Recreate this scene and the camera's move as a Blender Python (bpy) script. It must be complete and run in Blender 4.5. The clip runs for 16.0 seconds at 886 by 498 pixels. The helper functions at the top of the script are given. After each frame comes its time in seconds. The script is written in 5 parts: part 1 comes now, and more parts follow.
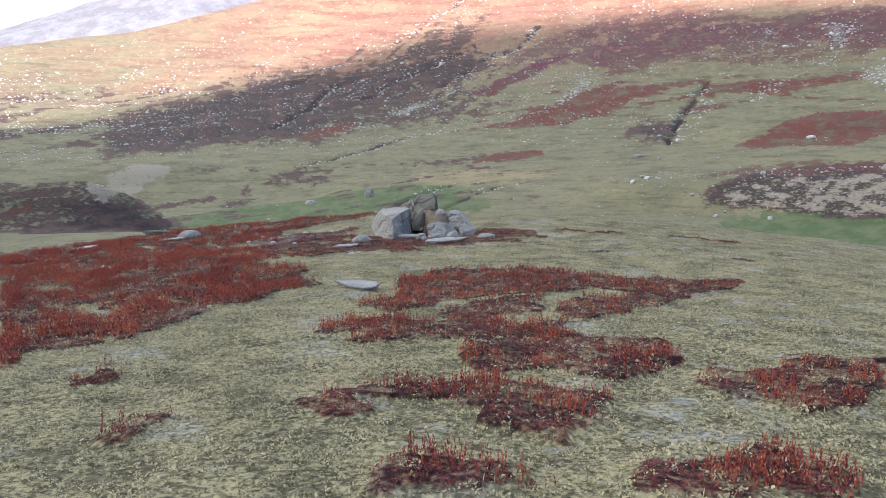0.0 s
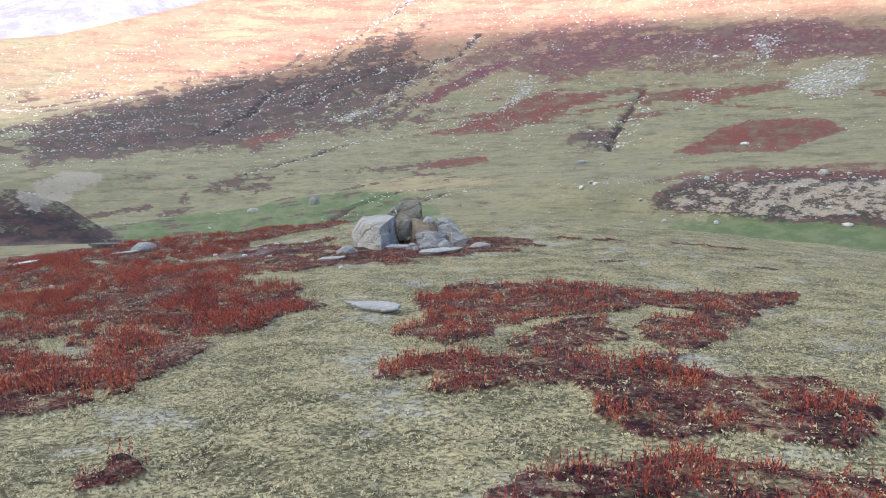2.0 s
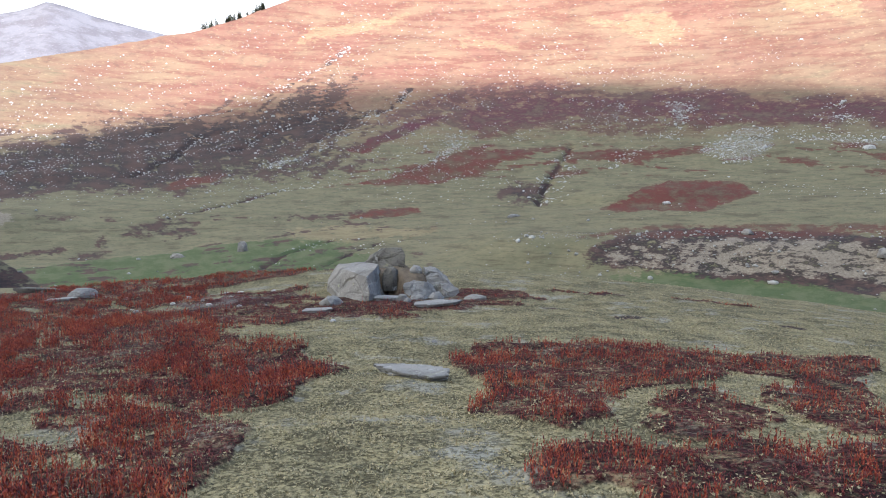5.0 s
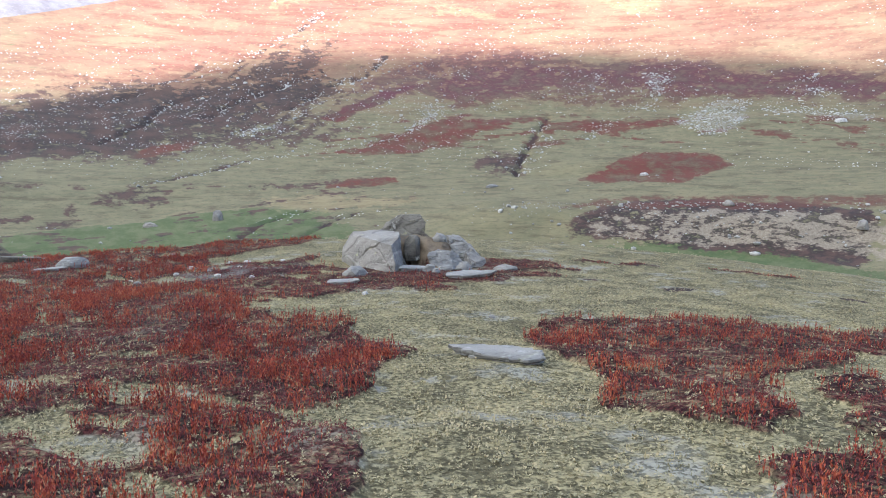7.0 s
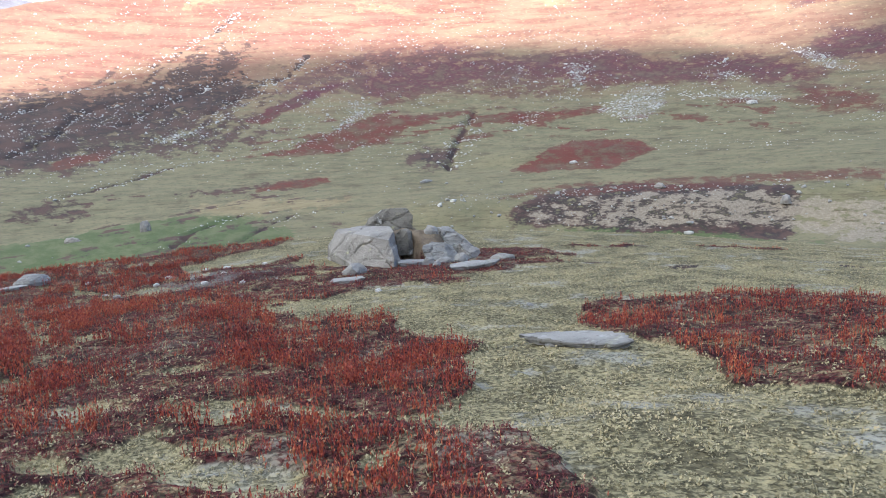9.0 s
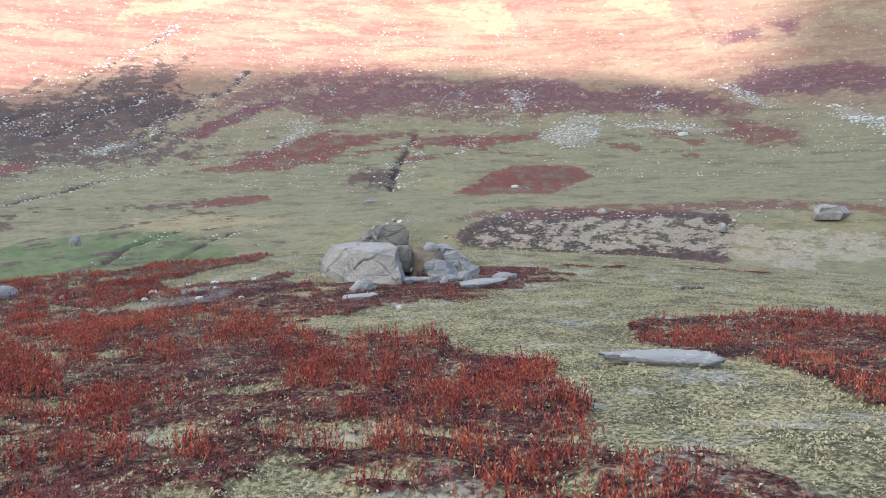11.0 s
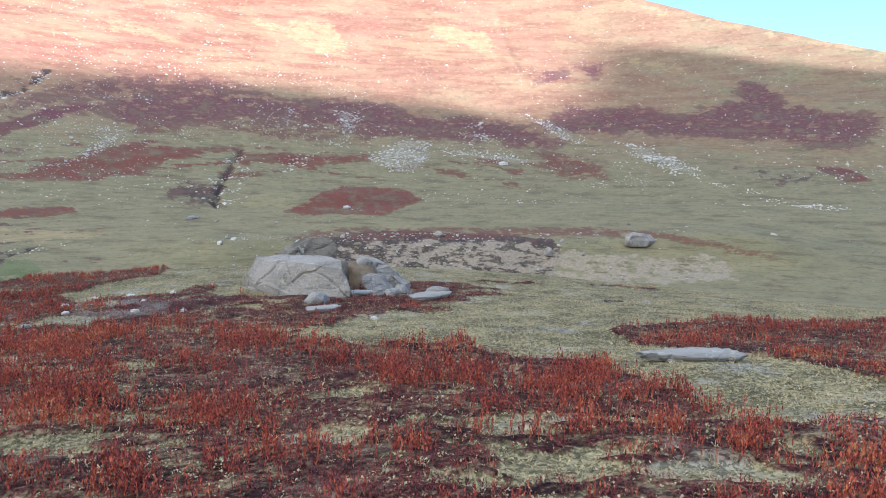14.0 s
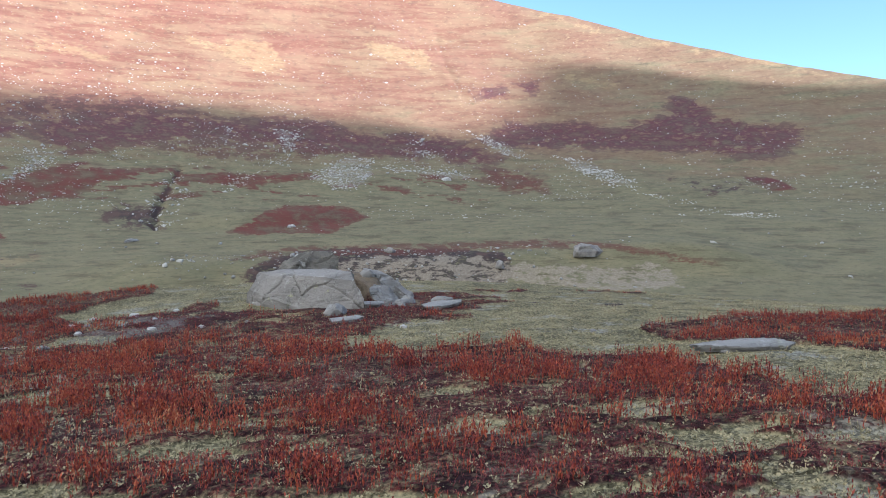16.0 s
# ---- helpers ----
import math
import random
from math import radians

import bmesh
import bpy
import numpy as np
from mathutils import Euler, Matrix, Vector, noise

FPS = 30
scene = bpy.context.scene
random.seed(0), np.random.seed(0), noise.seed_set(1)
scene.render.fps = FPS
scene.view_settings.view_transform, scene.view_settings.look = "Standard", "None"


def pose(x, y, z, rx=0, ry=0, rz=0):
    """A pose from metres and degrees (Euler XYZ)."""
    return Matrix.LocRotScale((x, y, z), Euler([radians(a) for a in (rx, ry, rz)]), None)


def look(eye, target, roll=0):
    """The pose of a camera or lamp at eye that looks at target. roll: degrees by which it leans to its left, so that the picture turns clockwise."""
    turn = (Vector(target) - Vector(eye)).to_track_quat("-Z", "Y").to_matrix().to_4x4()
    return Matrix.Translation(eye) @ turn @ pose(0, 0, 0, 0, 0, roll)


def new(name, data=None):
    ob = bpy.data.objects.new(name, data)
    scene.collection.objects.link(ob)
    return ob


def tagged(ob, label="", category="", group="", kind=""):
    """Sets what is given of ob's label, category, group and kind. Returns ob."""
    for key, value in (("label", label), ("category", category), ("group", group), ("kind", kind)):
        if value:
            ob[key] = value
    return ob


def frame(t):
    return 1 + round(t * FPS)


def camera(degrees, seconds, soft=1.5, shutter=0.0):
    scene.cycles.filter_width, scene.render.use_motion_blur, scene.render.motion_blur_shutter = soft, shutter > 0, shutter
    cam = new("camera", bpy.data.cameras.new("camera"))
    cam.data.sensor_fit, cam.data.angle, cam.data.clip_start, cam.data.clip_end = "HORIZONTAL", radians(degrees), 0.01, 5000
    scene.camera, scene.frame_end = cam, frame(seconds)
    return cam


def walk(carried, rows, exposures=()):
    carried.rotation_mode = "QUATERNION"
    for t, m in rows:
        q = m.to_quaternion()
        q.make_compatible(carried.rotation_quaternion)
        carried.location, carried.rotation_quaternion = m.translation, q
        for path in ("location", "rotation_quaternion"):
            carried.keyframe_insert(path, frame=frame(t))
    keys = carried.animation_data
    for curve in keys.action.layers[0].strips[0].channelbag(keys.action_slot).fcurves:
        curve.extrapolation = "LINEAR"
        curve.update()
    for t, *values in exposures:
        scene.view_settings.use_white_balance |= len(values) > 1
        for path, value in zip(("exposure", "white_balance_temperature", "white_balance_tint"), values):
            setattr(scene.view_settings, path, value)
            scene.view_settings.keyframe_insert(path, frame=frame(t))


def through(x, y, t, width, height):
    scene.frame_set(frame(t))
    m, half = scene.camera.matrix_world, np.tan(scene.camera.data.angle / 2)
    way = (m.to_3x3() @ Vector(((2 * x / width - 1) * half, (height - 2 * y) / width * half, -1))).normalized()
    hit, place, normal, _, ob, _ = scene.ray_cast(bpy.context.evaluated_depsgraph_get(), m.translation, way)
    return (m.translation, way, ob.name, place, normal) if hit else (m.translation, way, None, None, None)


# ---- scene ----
cam = camera(65.6, 16.0, 0.9)
PATH = [
    (0, (-0.131, -1.518, 1.536), (-0.095, 0.459, 1.235), -1.4),
    (0.5, (-0.54, -0.964, 1.499), (-0.521, 1.017, 1.223), -1.3),
    (1, (-0.925, -0.382, 1.483), (-0.839, 1.586, 1.142), -2.0),
    (1.5, (-1.304, 0.2, 1.445), (-1.145, 2.168, 1.127), -1.5),
    (2, (-1.743, 0.609, 1.422), (-1.539, 2.578, 1.136), -1.4),
    (2.5, (-2.077, 0.936, 1.429), (-1.85, 2.904, 1.159), -1.6),
    (3, (-2.338, 1.383, 1.416), (-2.109, 3.367, 1.302), -0.0),
    (3.5, (-2.679, 1.623, 1.421), (-2.347, 3.593, 1.337), -0.1),
    (4, (-2.958, 1.943, 1.347), (-2.636, 3.914, 1.239), 0.3),
    (4.5, (-3.206, 2.375, 1.294), (-2.917, 4.35, 1.172), 0.6),
    (4.7, (-3.341, 2.62, 1.25), (-2.968, 4.58, 1.125), 0.9),
    (6.8, (-4.63, 4.62, 0.932), (-4.13, 6.542, 0.692), -0.0),
    (7, (-4.743, 4.84, 0.939), (-4.251, 6.766, 0.714), 0.8),
    (7.5, (-5.113, 5.162, 0.91), (-4.566, 7.083, 0.823), -0.5),
    (8, (-5.447, 5.487, 0.849), (-4.874, 7.397, 0.703), -0.3),
    (8.5, (-5.832, 5.706, 0.848), (-5.268, 7.619, 0.695), -0.4),
    (9, (-6.265, 5.91, 0.763), (-5.589, 7.777, 0.526), -2.0),
    (9.5, (-6.637, 6.218, 0.761), (-5.898, 8.069, 0.596), -0.6),
    (10, (-7.029, 6.426, 0.757), (-6.228, 8.252, 0.598), 0.8),
    (10.2, (-7.171, 6.529, 0.738), (-6.346, 8.343, 0.571), -0.4),
    (12.3, (-8.945, 7.622, 0.533), (-7.985, 9.369, 0.366), 2.5),
    (12.5, (-9.147, 7.686, 0.525), (-8.107, 9.391, 0.404), 1.5),
    (13, (-9.644, 7.882, 0.496), (-8.522, 9.529, 0.336), 2.9),
    (13.5, (-10.126, 8.157, 0.48), (-8.95, 9.768, 0.338), 1.4),
    (14, (-10.629, 8.318, 0.443), (-9.351, 9.853, 0.332), 1.6),
    (14.5, (-11.006, 8.593, 0.426), (-9.716, 10.118, 0.346), -0.5),
    (15, (-11.404, 8.781, 0.387), (-10.071, 10.27, 0.318), -0.7),
    (15.5, (-11.705, 9.063, 0.313), (-10.328, 10.513, 0.256), -0.7),
    (16, (-12.088, 9.287, 0.244), (-10.687, 10.713, 0.183), 0.2),
]
walk(cam, [(t, look(eye, target, roll)) for t, eye, target, roll in PATH], [(0, 1.91, 5900, 8), (1, 1.89, 5900, 8), (2, 2.14, 5900, 8), (2.5, 2.05, 5900, 8), (3, 1.84, 5900, 8), (3.5, 1.63, 5900, 8), (4.5, 1.6, 5900, 8), (7, 2.0, 5830, 8), (9, 1.97, 5830, 8), (10, 2.02, 5830, 8), (12.5, 2.05, 5740, 8), (13.5, 2.05, 5740, 8), (14.5, 1.66, 5740, 8), (16, 1.5, 5740, 8)])

# ---- light ----
SUN_BEARING = -10.0   # the light travels towards this bearing (degrees east of +y)
SUN_HEIGHT = 15.0
CLOUD = 4.6
world = bpy.data.worlds.new("sky_world")
scene.world = world
world.use_nodes = True
wn = world.node_tree.nodes
sky = wn.new("ShaderNodeTexSky")
sky.sky_type, sky.sun_disc = "NISHITA", False
sky.sun_elevation, sky.sun_rotation = radians(SUN_HEIGHT), radians(SUN_BEARING + 180)
sky.altitude, sky.air_density, sky.dust_density, sky.ozone_density = 3000, 1.0, 0.6, 1.5
wn["Background"].inputs["Strength"].default_value = 0.15
# broken bright cloud over the whole sky, thinner towards the east
wl = world.node_tree.links
where = wn.new("ShaderNodeTexCoord")
squash = wn.new("ShaderNodeMapping")
squash.inputs["Scale"].default_value = (1, 1, 2.2)
wl.new(where.outputs["Generated"], squash.inputs["Vector"])
puff = wn.new("ShaderNodeTexNoise")
puff.inputs["Scale"].default_value, puff.inputs["Detail"].default_value, puff.inputs["Roughness"].default_value = 1.6, 7, 0.55
wl.new(squash.outputs[0], puff.inputs["Vector"])
east = wn.new("ShaderNodeSeparateXYZ")
wl.new(where.outputs["Generated"], east.inputs[0])
lean = wn.new("ShaderNodeMath")
lean.operation, lean.inputs[1].default_value = "MULTIPLY_ADD", -0.34
wl.new(east.outputs[0], lean.inputs[0])
wl.new(puff.outputs["Fac"], lean.inputs[2])
cloud = wn.new("ShaderNodeMapRange")
cloud.interpolation_type = "SMOOTHSTEP"
cloud.inputs[1].default_value, cloud.inputs[2].default_value = 0.36, 0.60
wl.new(lean.outputs[0], cloud.inputs[0])
veil = wn.new("ShaderNodeMix")
veil.data_type = "RGBA"
veil.inputs[7].default_value = (CLOUD, CLOUD * 0.985, CLOUD * 0.97, 1)
wl.new(cloud.outputs[0], veil.inputs[0])
wl.new(sky.outputs[0], veil.inputs[6])
wl.new(veil.outputs[2], wn["Background"].inputs[0])
sun_data = bpy.data.lights.new("sun", "SUN")
sun_data.energy, sun_data.angle, sun_data.color = 4.5, radians(2.2), (1.0, 0.85, 0.84)
sun = new("sun", sun_data)
LIGHT = Vector((math.sin(radians(SUN_BEARING)) * math.cos(radians(SUN_HEIGHT)), math.cos(radians(SUN_BEARING)) * math.cos(radians(SUN_HEIGHT)), -math.sin(radians(SUN_HEIGHT))))
sun.matrix_world = look(Vector((0, 0, 400)) - LIGHT * 300, Vector((0, 0, 400)))

# ---- ground form ----
CX, CY = -5.0, 4.0   # middle of the walk; bearings and distances are counted from here


def ease(a, b, v):
    s = np.clip((v - a) / (b - a), 0, 1)
    return s * s * (3 - 2 * s)


def lattice(seed, n=256):
    return np.random.RandomState(seed).rand(n, n)


LAT = [lattice(s) for s in range(6)]


def vnoise(x, y, k=0):
    """Smooth value noise, 0 to 1, one cell a unit."""
    n = LAT[k % 6]
    xi, yi = np.floor(x).astype(int), np.floor(y).astype(int)
    fx, fy = x - xi, y - yi
    fx, fy = fx * fx * (3 - 2 * fx), fy * fy * (3 - 2 * fy)
    a, b = n[xi % 256, yi % 256], n[(xi + 1) % 256, yi % 256]
    c, d = n[xi % 256, (yi + 1) % 256], n[(xi + 1) % 256, (yi + 1) % 256]
    return (a * (1 - fx) + b * fx) * (1 - fy) + (c * (1 - fx) + d * fx) * fy


def fnoise(x, y, k=0, octaves=4, rough=0.5):
    s, w, t = 0, 1, 0
    for o in range(octaves):
        s, t = s + w * vnoise(x * 2 ** o + 17.3 * o, y * 2 ** o - 9.1 * o, k + o), t + w
        w *= rough
    return s / t


def knoll(x, y):
    yy = np.clip(y, -60, 45)
    xx = np.clip(x, -40, 30)
    return -0.205 - 0.039 * xx - 0.1317 * yy - 0.003 * xx * xx + 0.0018 * xx * yy + 0.0026 * yy * yy


#        bearing: -60  -32   -22   -12    0    12    24    36    48    60    77   100
TH = np.array([-60, -32, -22, -12, 0, 12, 24, 36, 48, 60, 77, 100.0])
Z45 = np.array([-3.0, -3.4, -3.8, -4.2, -4.4, -4.6, -4.8, -5.0, -5.0, -5.0, -5.0, -4])
Z62 = np.array([-4.0, -4.6, -5.6, -8.5, -9.5, -9.5, -9.0, -9.0, -8.5, -8.0, -8.0, -6])
Z110 = np.array([-10, -14, -17, -17.5, -16, -14.5, -14.5, -14, -13, -11, -9, -7])
Z180 = np.array([-14, -19, -20.5, -19, -13, -10.5, -8.5, -7.5, -6.5, -5.5, -5, -4])
Z280 = np.array([-10, -18, -21, -18, -11, -6.5, -3.5, -0.5, 2, 3, 4, 5])
RBASE = np.array([330, 320, 320, 330, 340, 350, 370, 400, 420, 440, 470, 500.0])
ZBASE = np.array([-4, -5, -6, -5.5, -4, -1, 3, 8, 10, 11, 12, 14.0])
CREST_TH = np.array([-60, -32, -22.9, -19.5, -12, -6, 1, 10, 25, 40, 54.4, 65, 77, 100.0])
CREST_EL = np.array([6, 7.8, 9.3, 10.4, 12.4, 14.2, 17.1, 20, 22, 21.5, 18.0, 14.8, 11.2, 7.0])
RCREST = 1500.0

FRONT = np.arange(-50, 100.01, 0.2)
BACK = np.arange(103, 310 - 0.5, 3.0)
BEAR = np.concatenate([FRONT, BACK])
STEP = 0.0125
RAD = 1.5 * np.exp(np.arange(0, math.log(4600 / 1.5), STEP))


def profile(th, rad):
    """Height on the polar sheet th (columns) by rad (rows)."""
    tt, rr = np.meshgrid(th, rad)
    x, y = CX + rr * np.sin(np.radians(tt)), CY + rr * np.cos(np.radians(tt))
    tw = np.where(tt > 200, tt - 360, tt)
    f = np.clip(tw, -60, 100)
    near = knoll(x, y)
    ring = [np.interp(f, TH, z) for z in (Z45, Z62, Z110, Z180, Z280, ZBASE)]
    rb = np.interp(f, TH, RBASE)
    rs = [29 + 0 * rr, 45 + 0 * rr, 62 + 0 * rr, 112 + 0 * rr, 180 + 0 * rr, 270 + 0 * rr, rb]
    edge = knoll(CX + 29 * np.sin(np.radians(tt)), CY + 29 * np.cos(np.radians(tt)))
    zs = [edge] + ring
    z = near.copy()
    for i in range(6):
        s = np.clip((rr - rs[i]) / (rs[i + 1] - rs[i]), 0, 1)
        z = np.where(rr > rs[i], zs[i] * (1 - s) + zs[i + 1] * s, z)
    top = RCREST * np.tan(np.radians(np.interp(f, CREST_TH, CREST_EL)))
    s = np.clip((rr - rb) / (RCREST - rb), 0, 1)
    hill = ring[5] + (top - ring[5]) * (0.28 * s + 0.72 * s ** 2.1)
    z = np.where(rr > rb, hill, z)
    z = np.where(rr > RCREST, top - 0.35 * (rr - RCREST), z)
    # behind the walk the same hillside climbs away
    behind = ease(100, 125, tw) + ease(-50, -80, tw)
    slope = near * 0 + 0.15 * (rr - 29) * (rr > 29) + edge
    slope = np.where(rr > 29, np.minimum(slope, 60), near)
    z = np.where(behind > 0, z * (1 - behind) + slope * behind, z)
    return x, y, z, tw, rr


def blur(z, n, axis):
    k = np.exp(-0.5 * (np.arange(-2 * n, 2 * n + 1) / n) ** 2)
    k /= k.sum()
    pad = [(0, 0), (0, 0)]
    pad[axis] = (2 * n, 2 * n)
    zp = np.pad(z, pad, mode="edge")
    out = np.zeros_like(z)
    for i, w in enumerate(k):
        out += w * (zp[i:i + z.shape[0]] if axis == 0 else zp[:, i:i + z.shape[1]])
    return out


GX, GY, GZ, GT, GR = profile(BEAR, RAD)
far = ease(40, 60, GR)
GZ = GZ * (1 - far) + blur(blur(GZ, 5, 0), 6, 1) * far
near_soft = blur(GZ, 4, 0)
GZ = np.where((GR > 24) & (GR < 60), near_soft, GZ)


def bump(cx, cy, rx, ry, turn, x, y):
    """1 at the middle of an ellipse, 0 at its rim."""
    c, s = math.cos(radians(turn)), math.sin(radians(turn))
    u, v = ((x - cx) * c + (y - cy) * s) / rx, (-(x - cx) * s + (y - cy) * c) / ry
    return np.clip(1 - (u * u + v * v), 0, 1)


def combing(x, y):
    """Ribs that run down the western slope."""
    across, down = 0.945 * x - 0.326 * y, 0.326 * x + 0.945 * y
    return fnoise(across / 34 + 0.9 * fnoise(x / 120, y / 120, 1, 2), down / 420, 0, 4, 0.6)


def relief(x, y, t, r):
    """All that stands out of the smooth form: mound, eroded bank, gullies, hummocks."""
    z = 0 * x
    z = z + 4.2 * ease(0, 0.8, bump(-40, 61, 20, 13, 25, x, y))                     # dark mound
    z = z + 1.6 * ease(0, 0.5, bump(-40, 61, 24, 16, 25, x, y)) * (fnoise(x / 5, y / 5, 2, 4, 0.6) - 0.5)
    gate = ease(12, 19, t) * ease(72, 60, t)
    arc = 145 + 5 * np.sin(np.radians(t * 7))
    face = ease(arc - 17, arc - 1, r + 5 * (fnoise(x / 9, y / 9, 1, 3) - 0.5)) * ease(arc + 75, arc + 3, r)
    z = z + gate * 5.2 * face                                                     # eroded bank
    z = z + 3.0 * ease(0, 1, bump(-125, 296, 34, 16, 40, x, y))                      # pale cut bank over the stream
    z = z + 6.0 * ease(0, 1, bump(166, 312, 56, 46, 5, x, y))                       # red heath swell
    hill = ease(300, 700, r)
    z = z + 3.5 * (combing(x, y) - 0.5) * ease(420, 560, r) * ease(22, 8, t) * (t > -49)
    z = z + hill * 24 * (fnoise(x / 170 + 3, y / 170, 2, 5, 0.52) - 0.5) * ease(1600, 1400, r)
    z = z + ease(50, 110, r) * 2.6 * (fnoise(x / 42, y / 42, 4, 4) - 0.5)
    z = z + 0.22 * (fnoise(x / 2.6, y / 2.6, 3, 3) - 0.5) * ease(60, 20, r)
    z = z + 0.07 * (fnoise(x / 0.5, y / 0.5, 5, 3) - 0.5) * ease(45, 20, r)
    z = z + 0.80 * ease(0, 0.8, bump(-0.15, 25.8, 1.4, 1.9, 0, x, y)) * (0.65 + 0.7 * fnoise(x / 0.45, y / 0.45, 1, 4))                # earth heaped between the boulders
    z = z - 0.13 * ease(0, 0.8, bump(-1.8, 13.2, 4.5, 3.5, 0, x, y)) - 0.14 * ease(0, 0.8, bump(-7.5, 26.8, 5, 5, 0, x, y))
    z = z - 0.75 * ease(0, 0.5, bump(-0.66, 24.3, 0.42, 0.85, 0, x, y))              # mouth of the burrow
    z = z + 0.12 * ease(0, 1, bump(-6.0, 25.5, 2.6, 2.2, 0, x, y))                 # burrow mound
    return z


def gully(x, y, pts, width, depth):
    """A channel along pts: its depth below the slope, and how near the bed is (0 to 1)."""
    best = np.full_like(x, 1e9)
    wob = 1.9 * width * (fnoise(x / (width * 3), y / (width * 3), 2, 4) - 0.5)
    for (ax, ay), (bx, by) in zip(pts, pts[1:]):
        dx, dy = bx - ax, by - ay
        s = np.clip(((x - ax) * dx + (y - ay) * dy) / (dx * dx + dy * dy), 0, 1)
        best = np.minimum(best, np.hypot(x - ax - s * dx, y - ay - s * dy))
    near = ease(width, 0, best + wob)
    return -depth * near, near


GZ = GZ + relief(GX, GY, GT, GR)


def height(x, y):
    """Ground height at a place (scalar or array)."""
    x, y = np.asarray(x, float), np.asarray(y, float)
    r = np.maximum(np.hypot(x - CX, y - CY), RAD[0])
    t = np.degrees(np.arctan2(x - CX, y - CY))
    t = np.where(t < -50, t + 360, t)
    ci = np.clip(np.interp(t, BEAR, np.arange(len(BEAR))), 0, len(BEAR) - 1.001)
    ri = np.clip(np.log(r / RAD[0]) / STEP, 0, len(RAD) - 1.001)
    c0, r0 = ci.astype(int), ri.astype(int)
    fc, fr = ci - c0, ri - r0
    return ((GZ[r0, c0] * (1 - fc) + GZ[r0, c0 + 1] * fc) * (1 - fr) + (GZ[r0 + 1, c0] * (1 - fc) + GZ[r0 + 1, c0 + 1] * fc) * fr)

# ---- materials ----


def material(name):
    m = bpy.data.materials.new(name)
    m.use_nodes = True
    return m, m.node_tree.nodes, m.node_tree.links


class Nodes:
    """Short hand for node trees: values and colours in, sockets out."""

    def __init__(self, name):
        self.mat, self.n, self.l = material(name)
        self.shader = self.n["Principled BSDF"]

    def put(self, socket, value):
        if isinstance(value, bpy.types.NodeSocket):
            self.l.new(value, socket)
        elif isinstance(value, tuple) and len(value) == 3 and socket.type == "RGBA":
            socket.default_value = (*value, 1)
        else:
            socket.default_value = value

    def noise(self, scale, detail=6, rough=0.6, where=None, stretch=None, distortion=0.0):
        t = self.n.new("ShaderNodeTexNoise")
        where = where or self.place()
        if stretch:
            mp = self.n.new("ShaderNodeMapping")
            mp.inputs["Scale"].default_value = stretch
            self.l.new(where, mp.inputs["Vector"])
            where = mp.outputs[0]
        self.l.new(where, t.inputs["Vector"])
        t.inputs["Scale"].default_value, t.inputs["Detail"].default_value, t.inputs["Roughness"].default_value = scale, detail, rough
        t.inputs["Distortion"].default_value = distortion
        return t.outputs["Fac"]

    def voronoi(self, scale, out="Distance", feature="F1", where=None):
        t = self.n.new("ShaderNodeTexVoronoi")
        t.feature = feature
        self.l.new(where or self.place(), t.inputs["Vector"])
        t.inputs["Scale"].default_value = scale
        return t.outputs[out]

    def place(self):
        g = self.n.new("ShaderNodeNewGeometry")
        return g.outputs["Position"]

    def own(self):
        return self.n.new("ShaderNodeTexCoord").outputs["Object"]

    def island(self):
        return self.n.new("ShaderNodeNewGeometry").outputs["Random Per Island"]

    def attr(self, name):
        a = self.n.new("ShaderNodeAttribute")
        a.attribute_name = name
        s = self.n.new("ShaderNodeSeparateColor")
        self.l.new(a.outputs["Color"], s.inputs[0])
        return s.outputs[0], s.outputs[1], s.outputs[2], a.outputs["Alpha"]

    def math(self, op, a, b=0.0):
        t = self.n.new("ShaderNodeMath")
        t.operation = op
        self.put(t.inputs[0], a), self.put(t.inputs[1], b)
        return t.outputs[0]

    def ramp(self, v, lo, hi, a=0.0, b=1.0):
        t = self.n.new("ShaderNodeMapRange")
        t.interpolation_type = "SMOOTHSTEP"
        for i, x in enumerate((v, lo, hi, a, b)):
            self.put(t.inputs[i], x)
        return t.outputs[0]

    def mix(self, f, a, b):
        t = self.n.new("ShaderNodeMix")
        t.data_type = "RGBA"
        self.put(t.inputs[0], f), self.put(t.inputs[6], a), self.put(t.inputs[7], b)
        return t.outputs[2]

    def done(self, colour, rough=0.9, bump=None, strength=0.3, distance=0.02, spec=0.25):
        self.put(self.shader.inputs["Base Color"], colour)
        self.put(self.shader.inputs["Roughness"], rough)
        self.put(self.shader.inputs["Specular IOR Level"], spec)
        if bump is not None:
            b = self.n.new("ShaderNodeBump")
            b.inputs["Strength"].default_value, b.inputs["Distance"].default_value = strength, distance
            self.l.new(bump, b.inputs["Height"])
            self.l.new(b.outputs[0], self.shader.inputs["Normal"])
        return self.mat


